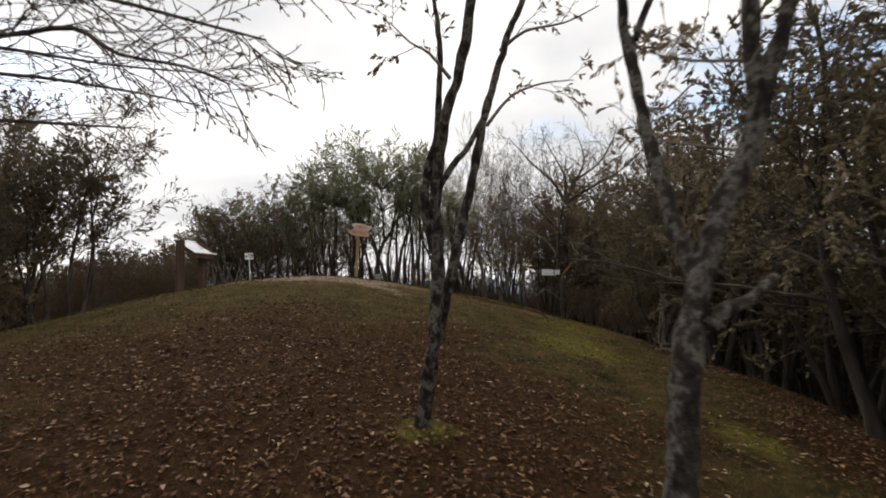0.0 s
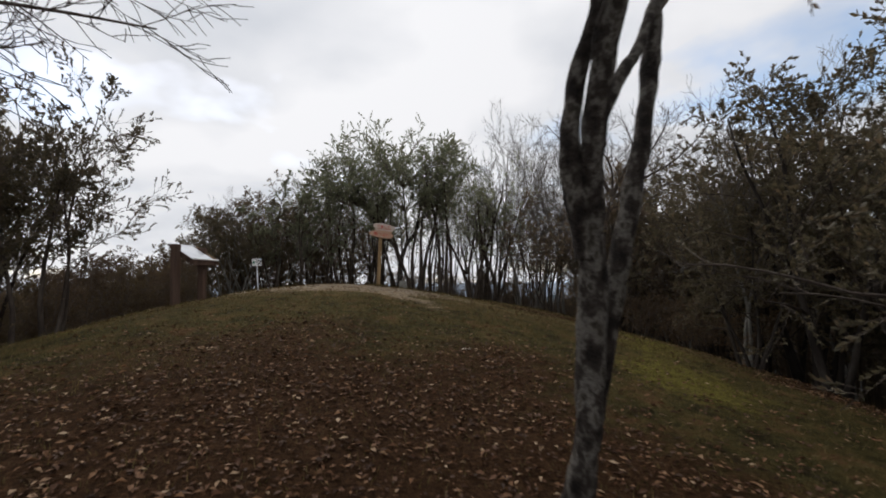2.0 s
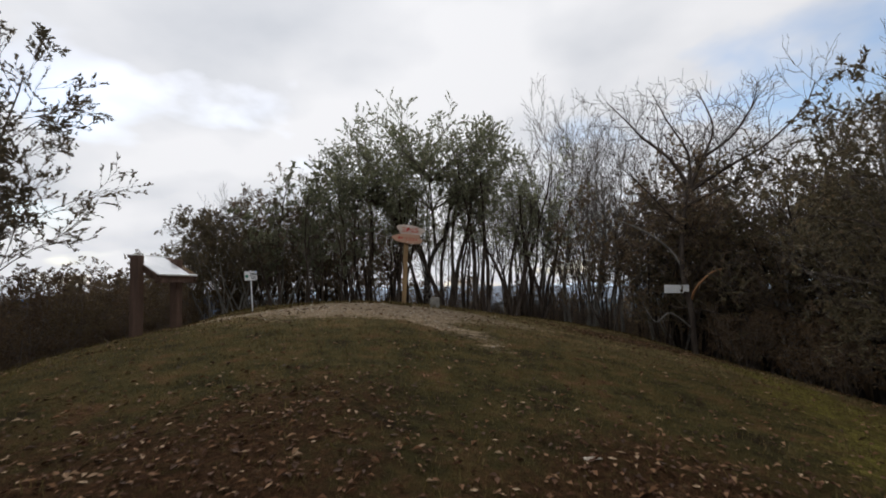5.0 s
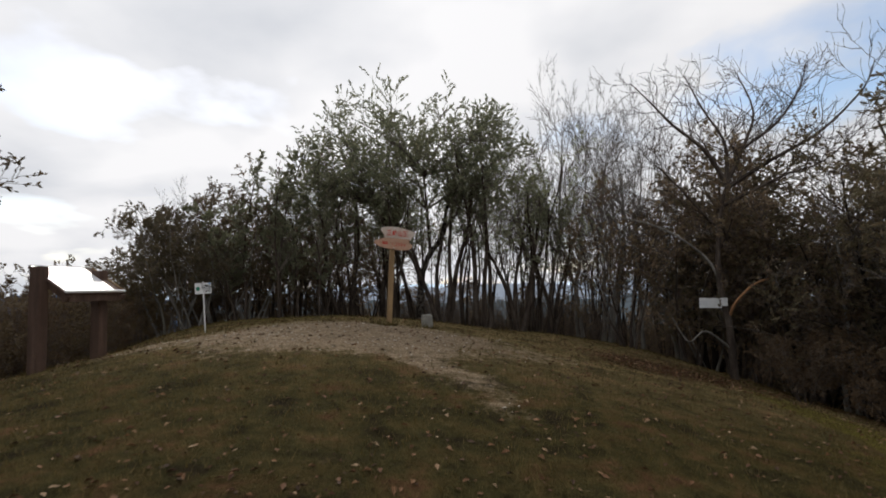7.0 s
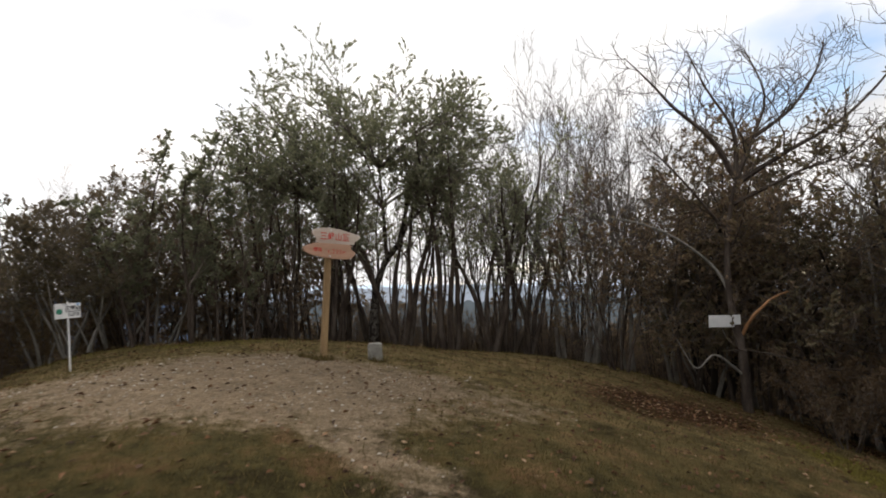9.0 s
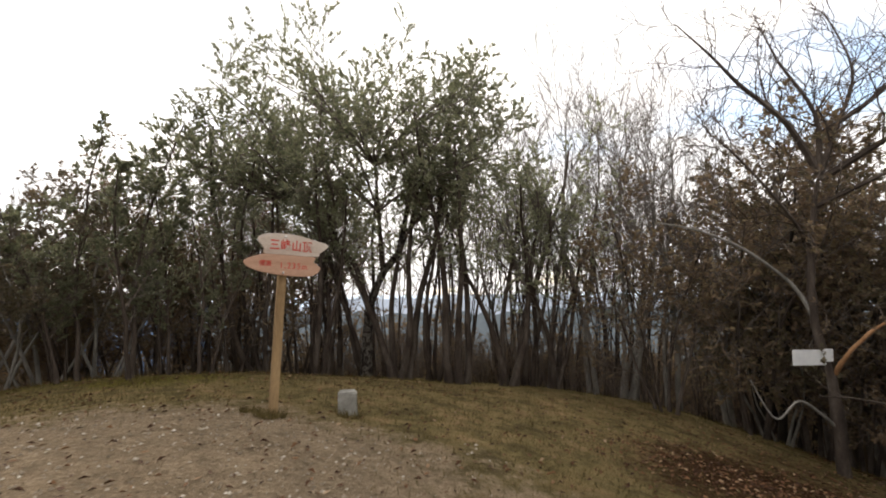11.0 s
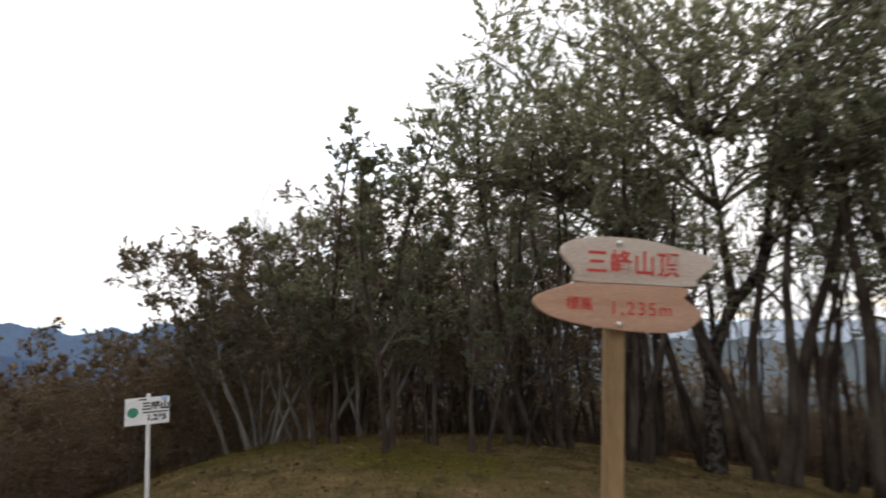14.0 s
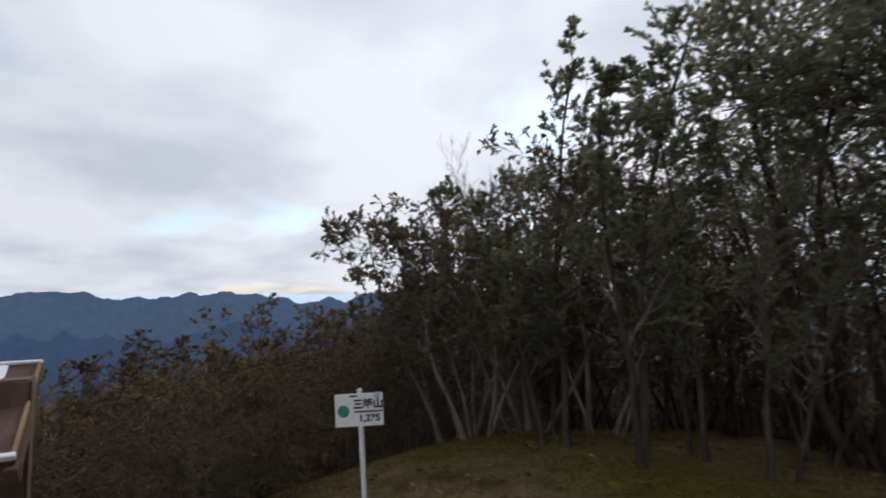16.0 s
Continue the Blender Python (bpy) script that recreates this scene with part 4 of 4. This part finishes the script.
part("emblem", disc(0.036, 0.002, pm @ pose(-0.092, -0.0045, 0.09, 90)), GREEN_INK, pl, "round green emblem")
part("emblem", disc(0.02, 0.002, pm @ pose(0.112, -0.0045, 0.175, 90)), BLUE_INK, pl, "round pale blue emblem")
part("printed_bar", box(0.05, 0.002, 0.010, pm @ pose(-0.03, -0.0045, 0.172), 0), BLACK, pl, "small dark print")

# ---- information board ----
bz = ground_z(-6.6, 14.7)
info = thing("information_board", pose(-6.33, 15.03, bz, 0, 0, 79), "low wooden information board with sloping bright panel on thick posts", "information board")
part("post", box(0.15, 0.15, 2.76 - bz + 0.3, pose(-0.94, 0.39, -0.3), 0.01, 1, 0.003, 1), DARK_WOOD, info)
part("post", box(0.15, 0.15, 2.73 - bz + 0.3, pose(-0.06, 0.37, -0.3), 0.01, 1, 0.003, 2), DARK_WOOD, info)
slope = pose(-0.45, 0.30, 2.60 - bz, 31.0)
part("panel_backing", box(0.93, 0.70, 0.035, slope @ pose(0, 0, -0.036), 0.004, 1, 0.001, 4), DARK_WOOD, info)
part("panel", box(0.76, 0.66, 0.008, slope @ pose(-0.06, 0.01, 0.0), 0.003), PANEL, info, "bright glossy panel sheet")
part("edge_strip", box(0.93, 0.03, 0.03, slope @ pose(0, -0.345, -0.006), 0.004), WHITE, info, "pale front rim")
part("edge_strip", box(0.93, 0.02, 0.02, slope @ pose(0, 0.352, -0.004), 0.004), WHITE, info, "pale upper rim")
part("edge_strip", box(0.018, 0.66, 0.02, slope @ pose(0.455, 0, -0.002), 0.003), POST_WOOD, info, "worn wooden end strip")
part("rail", box(0.92, 0.05, 0.10, pose(-0.43, 0.42, 2.52 - bz), 0.006), DARK_WOOD, info)
part("rail", box(0.92, 0.05, 0.09, pose(-0.43, 0.06, 2.30 - bz), 0.006), DARK_WOOD, info)
for sx in (-0.86, 0.0):
    part("side_rail", box(0.05, 0.50, 0.08, pose(sx, 0.24, 2.43 - bz, 31), 0.006), DARK_WOOD, info)

# ---- white plate before a tree with a broken limb ----
# shifted towards the camera to show clear of the limbs, fastened to nothing
tag = thing("trail_plate", pose(3.68, 18.68, 1.785, 0, 2, 12), "blank white trail plate hanging free in front of a tree", "sign")
part("plate", box(0.52, 0.006, 0.205, Matrix(), 0.002), WHITE, tag)
part("plate", box(0.16, 0.006, 0.17, pose(0.36, 0.05, 0.04), 0.002), WHITE, tag)
sn = thing("tree", at_ground(4.25, 19.0), "crooked tree with pale bent limbs and a torn orange branch", "tree", BARE)
so = Vector((4.25, 19.0, ground_z(4.25, 19.0)))
for nm, mt, pts, r0, r1 in (
    ("trunk", BARK, ((4.25, 19.0, so.z - 0.2), (4.2, 19.0, 1.4), (4.1, 19.1, 2.3), (4.2, 19.2, 3.4), (4.5, 19.3, 4.6)), 0.085, 0.03),
    ("limb", BARK_PALE, ((4.12, 19.12, 2.29), (3.93, 19.2, 2.8), (3.3, 19.2, 3.34), (2.62, 19.2, 3.66), (2.0, 19.2, 3.8)), 0.032, 0.01),
    ("broken_limb", RAW_WOOD, ((4.22, 18.98, 1.62), (4.24, 18.8, 1.85), (4.42, 18.7, 2.1), (4.65, 18.68, 2.28), (4.95, 18.75, 2.36)), 0.036, 0.018),
    ("limb", BARK_PALE, ((4.2, 19.0, 0.9), (3.6, 18.8, 1.3), (3.2, 18.7, 1.1), (2.9, 18.7, 1.6)), 0.025, 0.008)):
    V, F = [], []
    gnarled(V, F, [Vector(p) - so for p in pts], r0, r1, 7, 8)
    attach(nm, mesh_of(nm, V, F, mt, True), sn)
g = Grow(55, leaves=0, kids=(0, 10, 7), ratio=(0.5, 0.42, 0.5), bend=0.44, angle=50, up=0.07, deepest=3, fine=0.006)
for pts, r0 in ((((4.48, 19.3, 4.5), (4.0, 19.2, 5.3), (3.3, 19.1, 5.9), (2.9, 19.1, 6.4), (2.45, 19.2, 7.0)), 0.06),
                (((4.5, 19.3, 4.6), (4.5, 19.3, 5.5), (4.1, 19.4, 6.4), (3.7, 19.3, 7.2)), 0.05),
                (((4.5, 19.3, 4.5), (5.0, 19.5, 5.4), (5.3, 19.5, 6.3), (5.0, 19.6, 7.4)), 0.06),
                (((5.0, 19.5, 5.4), (5.8, 19.5, 6.0), (6.3, 19.4, 6.8), (6.5, 19.4, 7.5)), 0.045),
                (((4.5, 19.3, 4.4), (5.4, 19.1, 5.0), (6.4, 19.0, 5.6), (7.4, 19.0, 6.6), (7.7, 19.0, 7.3)), 0.055),
                (((4.2, 19.2, 3.4), (3.6, 18.8, 3.9), (2.9, 18.6, 4.6), (2.5, 18.6, 5.0)), 0.035),
                (((4.4, 19.3, 4.0), (5.3, 18.7, 4.5), (6.1, 18.5, 4.8), (7.0, 18.5, 5.6)), 0.04)):
    g.limb(curve_points([Vector((p[0], p[1], p[2] if p[2] < 4.4 else 4.4 + 0.93 * (p[2] - 4.4))) - so for p in pts], 4), r0, 1, 0.008, 1.5)
branchwork(g, sn, BARK)

# pale forked tree behind the stone
fo = Vector((-2.56, 21.2, ground_z(-2.56, 21.2)))
fk = thing("tree", pose(*fo), "forked evergreen with a lichen-mottled trunk", "tree", EVER)
g = Grow(51, leaves=19, size=0.063, kids=(0, 10, 6), ratio=(0.5, 0.4, 0.5), bend=0.24)
for i, (pts, r0, r1) in enumerate((
    (((-2.56, 21.2, fo.z - 0.1), (-2.55, 21.2, 2.0), (-2.48, 21.2, 2.66), (-2.24, 21.2, 3.26), (-1.9, 21.2, 3.8), (-1.7, 21.3, 5.2)), 0.105, 0.04),
    (((-2.5, 21.2, 2.55), (-2.73, 21.2, 3.36), (-3.18, 21.2, 3.92), (-3.7, 21.1, 4.6)), 0.06, 0.025),
    (((-2.24, 21.2, 3.2), (-2.3, 21.2, 4.2), (-2.4, 21.3, 5.6)), 0.05, 0.02))):
    V, F = [], []
    gnarled(V, F, [Vector(p) - fo for p in pts], r0, r1, 60 + i, 9, 0.05 if i == 0 else 0)
    attach("trunk" if i == 0 else "stem", mesh_of("trunk", V, F, BARK_HERO if i == 0 else BARK, True), fk)
rc = random.Random(52)
starts = [Vector(p) for p in ((-1.85, 21.2, 3.9), (-1.75, 21.25, 4.7), (-3.1, 21.2, 3.9), (-3.6, 21.1, 4.5), (-2.32, 21.2, 4.4), (-2.38, 21.3, 5.3))]
for c in range(48):
    w, h = 2 * math.pi * (c + rc.random()) / 48 * 5, rc.uniform(-0.7, 1.0)
    q = math.sqrt(max(0.05, 1 - h * h * 0.8))
    goal = Vector((-2.7 + 2.7 * q * math.cos(w), 19.8 + 1.3 * q * math.sin(w), 5.3 + 1.2 * h))
    p0 = min(starts, key=lambda v: (v - goal).length + rc.uniform(0, 0.8))
    mid = p0.lerp(goal, 0.5) + Vector((rc.uniform(-0.2, 0.2), rc.uniform(-0.2, 0.2), rc.uniform(0.0, 0.3)))
    g.limb(curve_points([p0 - fo, mid - fo, goal - fo], 4), 0.032, 1, 0.006, 1.0)
branchwork(g, fk, TWIG)
attach("crown", mesh_of("crown", g.lv, g.lf, LEAF_GREEN), fk)

# ---- small thing on the slope ----
cz = ground_z(-0.72, 9.2)
chip = thing("wood_chip", pose(-0.72, 9.2, cz, 0, 0, 8), "pale weathered splinter of wood lying on the turf", "wood chip")
part("chip", box(0.13, 0.035, 0.014, Matrix(), 0.004, 0.8, 0.003, 8), CHIP, chip)

# ---- distance ----
def ridge(name, radius, base, mean, peaks, seed, mat, label, pitch=1.0, w0=-75, w1=130):
    """A range of hills round the horizon ahead and to the left."""
    V, F, n = [], [], 700
    for i in range(n + 1):
        w = radians(w0 + (w1 - w0) * i / n)
        x, y = -math.sin(w) * radius, math.cos(w) * radius
        q = w * pitch
        h = mean + peaks * (0.9 * noise.noise((q * 5, seed, 0)) + 0.75 * (0.5 - abs(noise.noise((q * 13, seed, 3)))) + 0.3 * noise.noise((q * 33, seed, 6)) + 0.1 * noise.noise((q * 120, seed, 9)))
        V += [(x * 0.9, y * 0.9, base), (x * 0.96, y * 0.96, base * 0.4 + h * 0.6), (x, y, h)]
        if i:
            k = 3 * i
            F += [(k - 3, k, k + 1, k - 2), (k - 2, k + 1, k + 2, k - 1)]
    return tagged(new(name, mesh_of(name, V, F, mat, True)), label, "mountains", kind="structure")


# distance haze is painted into the colour, and emission adds its glow
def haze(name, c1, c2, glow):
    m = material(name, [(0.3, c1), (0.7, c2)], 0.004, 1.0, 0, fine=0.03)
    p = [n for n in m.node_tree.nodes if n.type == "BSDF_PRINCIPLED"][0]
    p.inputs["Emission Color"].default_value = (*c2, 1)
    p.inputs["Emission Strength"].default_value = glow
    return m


# each ridge's paleness or blue is painted haze, palest towards the sun
PALE = haze("palest_ridge_haze", (0.42, 0.52, 0.62), (0.48, 0.57, 0.66), 0.75)
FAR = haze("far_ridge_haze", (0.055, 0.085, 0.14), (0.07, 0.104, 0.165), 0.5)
NEAR = haze("blue_ridge_haze", (0.036, 0.062, 0.115), (0.05, 0.08, 0.14), 0.5)
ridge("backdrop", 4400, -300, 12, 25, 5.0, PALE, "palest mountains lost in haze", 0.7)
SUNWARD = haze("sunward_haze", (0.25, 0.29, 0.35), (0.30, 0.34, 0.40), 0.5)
ridge("backdrop", 3300, -900, -14, 90, 2.0, FAR, "far mountain ridge with low peaks in painted blue haze", 1.0, 24, 130)
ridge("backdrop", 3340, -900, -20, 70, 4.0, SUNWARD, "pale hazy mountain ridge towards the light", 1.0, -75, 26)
ridge("backdrop", 2300, -900, -150, 60, 7.0, NEAR, "forested ridge lower down in darker painted blue haze", 1.4, 24, 130)
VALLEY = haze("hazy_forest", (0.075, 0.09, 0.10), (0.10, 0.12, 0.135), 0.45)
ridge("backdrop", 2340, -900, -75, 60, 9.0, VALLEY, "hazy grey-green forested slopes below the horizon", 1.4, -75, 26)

# ---- woods on the slopes below ----
rw = random.Random(61)
V, F = [], []
while len(F) < 170000:
    w, q = radians(rw.uniform(-65, 125) if rw.random() < 0.4 else rw.uniform(40, 110)), 12 + 70 * rw.random() ** 1.8
    x, y = -1.5 - math.sin(w) * q, 12 + math.cos(w) * q
    if y < 26.0 and -12.5 < x < 10.5:
        continue
    z, h, r = ground_z(x, y), rw.uniform(1.6, 3.6), rw.uniform(0.5, 1.2)
    for _ in range(14):
        a, t, e = rw.uniform(0, 6.283), rw.uniform(0.0, 0.45), rw.random() ** 0.5
        p0 = Vector((x + 0.15 * math.cos(a), y + 0.15 * math.sin(a), z + t * h))
        p1 = Vector((x + r * e * math.cos(a), y + r * e * math.sin(a), z + h * (1.05 - 0.35 * e)))
        d = Vector((-math.sin(a), math.cos(a), 0)) * rw.uniform(0.02, 0.07)
        i = len(V)
        V += [p0 - d * 0.3, p0 + d * 0.3, p1.lerp(p0, 0.25) + d, p1]
        F += [(i, i + 1, i + 2), (i, i + 2, i + 3)]
while len(F) < 215000:
    x, y = rw.uniform(-14, 13), 25.6 + 7 * rw.random() ** 1.5
    z, r = ground_z(x, y), rw.uniform(0.4, 0.9)
    h = rw.uniform(0.5, 2.0) + 0.5 * noise.noise((x * 0.4, y * 0.4, 1)) - z
    for _ in range(18):
        a, t, e = rw.uniform(0, 6.283), rw.uniform(0.0, 0.7), rw.random() ** 0.5
        p0 = Vector((x + 0.3 * math.cos(a), y + 0.3 * math.sin(a), z + t * h))
        p1 = Vector((x + r * e * math.cos(a), y + r * e * math.sin(a), z + h * max(t + 0.1, 1.05 - 0.35 * e)))
        d = Vector((-math.sin(a), math.cos(a), 0)) * rw.uniform(0.015, 0.05)
        i = len(V)
        V += [p0 - d * 0.3, p0 + d * 0.3, p1.lerp(p0, 0.25) + d, p1]
        F += [(i, i + 1, i + 2), (i, i + 2, i + 3)]
while len(F) < 275000:
    x, y = rw.uniform(-26, -13.5), rw.uniform(7, 30)
    z, r = ground_z(x, y), rw.uniform(0.5, 1.1)
    h = 2.0 - 0.09 * (-13.5 - x) + rw.uniform(-0.9, 0.0) + 0.5 * noise.noise((x * 0.3, y * 0.3, 1)) + max(0.0, y - 18) * 0.12 - z
    for _ in range(22):
        a, t, e = rw.uniform(0, 6.283), rw.uniform(0.35, 0.9), rw.random() ** 0.5
        p0 = Vector((x + 0.5 * r * math.cos(a), y + 0.5 * r * math.sin(a), z + t * h))
        p1 = Vector((x + r * e * math.cos(a), y + r * e * math.sin(a), z + h * max(t + 0.05, 1.03 - 0.22 * e)))
        d = Vector((-math.sin(a), math.cos(a), 0)) * rw.uniform(0.015, 0.05)
        i = len(V)
        V += [p0 - d * 0.3, p0 + d * 0.3, p1.lerp(p0, 0.25) + d, p1]
        F += [(i, i + 1, i + 2), (i, i + 2, i + 3)]
while len(F) < 310000:
    x, y = rw.uniform(10.5, 20), rw.uniform(-3, 27)
    z, r = ground_z(x, y), rw.uniform(0.5, 1.1)
    h = rw.uniform(0.6, 2.4) - z
    for _ in range(22):
        a, t, e = rw.uniform(0, 6.283), rw.uniform(0.2, 0.9), rw.random() ** 0.5
        p0 = Vector((x + 0.5 * r * math.cos(a), y + 0.5 * r * math.sin(a), z + t * h))
        p1 = Vector((x + r * e * math.cos(a), y + r * e * math.sin(a), z + h * max(t + 0.05, 1.03 - 0.22 * e)))
        d = Vector((-math.sin(a), math.cos(a), 0)) * rw.uniform(0.02, 0.06)
        i = len(V)
        V += [p0 - d * 0.3, p0 + d * 0.3, p1.lerp(p0, 0.25) + d, p1]
        F += [(i, i + 1, i + 2), (i, i + 2, i + 3)]
WOODS = material("late_autumn_woods", [(0.1, (0.045, 0.034, 0.024)), (0.5, (0.085, 0.064, 0.042)), (0.9, (0.125, 0.098, 0.06))], 0.15, 0.9, 0, island=0.6)
tagged(new("woods", mesh_of("woods", V, F, WOODS)), "brown leafless woods on the slopes below the summit", "woods", kind="stuff")

# ---- gravel on the trodden top ----
rg = random.Random(91)
V, F = [], []
while len(F) < 11000:
    x, y = rg.uniform(-6.2, 0.4), rg.uniform(11.6, 17.6)
    if rg.random() > bare(x, y) ** 2:
        continue
    r = 0.004 + 0.02 * rg.random() ** 3
    c = Vector((x, y, ground_z(x, y) + r * 0.2))
    i, w = len(V), rg.uniform(0, 6.283)
    ca, sa = math.cos(w) * r, math.sin(w) * r
    V += [c + Vector((ca, sa, 0)), c + Vector((-sa * 0.7, ca * 0.7, 0)), c - Vector((ca, sa, 0)) * rg.uniform(0.7, 1.1), c + Vector((sa * 0.8, -ca * 0.8, 0)), c + Vector((ca * 0.2, sa * 0.1, r * rg.uniform(0.4, 0.8)))]
    F += [(i, i + 1, i + 4), (i + 1, i + 2, i + 4), (i + 2, i + 3, i + 4), (i + 3, i, i + 4)]
PEBBLE = material("pebble", [(0.1, (0.16, 0.125, 0.085)), (0.6, (0.32, 0.26, 0.19)), (0.97, (0.55, 0.50, 0.42))], 4, 0.9, 0, island=0.8)
tagged(new("gravel", mesh_of("gravel", V, F, PEBBLE)), "small pale pebbles and crumbs on the bare soil", "gravel", kind="stuff")

# ---- turf and fallen leaves ----
rs = random.Random(77)
V, F = [], []
while len(F) < 135000:
    x, y = rs.uniform(-11.0, 7.5), -2.5 + 25.5 * rs.random()
    edge = min(x + 9.6, 6.2 - x, y + 1.0, 22.2 - y) + 1.6 * noise.noise((x * 0.6, y * 0.6, 21))
    keep = (1 - bare(x, y)) * (1 - 0.75 * littered(x, y)) * max(0.0, min(1.0, 0.5 + 0.55 * edge))
    if rs.random() > keep:
        continue
    z = ground_z(x, y) - 0.006
    w, h = rs.uniform(0, 6.283), rs.uniform(0.02, 0.055) * (1.5 if noise.noise((x * 3, y * 3, 2)) > 0.25 else 1.0)
    dx, dy, b = math.cos(w) * 0.004, math.sin(w) * 0.004, h * 0.7
    if noise.noise((x * 5, y * 5, 8)) > 0.3:
        h *= 1.5
    lx, ly = rs.uniform(-b, b), rs.uniform(-b, b)
    i = len(V)
    V += [(x - dx, y - dy, z), (x + dx, y + dy, z), (x + lx, y + ly, z + h)]
    F.append((i, i + 1, i + 2))
tagged(new("turf", mesh_of("turf", V, F, GRASS)), "short olive autumn turf blades on the hilltop", "grass", kind="stuff")

V, F = [], []
while len(F) < 56000:
    x, y = rs.uniform(-7.5, 6.0), rs.uniform(0.6, 20.5)
    if rs.random() > littered(x, y) ** 1.3 * 0.86 + 0.14:
        continue
    z = ground_z(x, y) + rs.uniform(0.004, 0.02)
    w, L = rs.uniform(0, 6.283), rs.uniform(0.03, 0.075)
    d = Vector((math.cos(w), math.sin(w), rs.uniform(-0.25, 0.25)))
    s = Vector((-math.sin(w), math.cos(w), rs.uniform(-0.4, 0.4)))
    p, c = Vector((x, y, z)), rs.uniform(0.0, 0.35) * L
    i = len(V)
    V += [p - d * L * 0.5, p + s * L * 0.24 + Vector((0, 0, c)), p + d * L * 0.5 + Vector((0, 0, c * 0.4)), p - s * L * 0.24 + Vector((0, 0, c))]
    F += [(i, i + 1, i + 2), (i, i + 2, i + 3)]
tagged(new("fallen_leaves", mesh_of("fallen_leaves", V, F, LITTER)), "curled brown fallen leaves strewn over the slope", "leaves", kind="stuff")
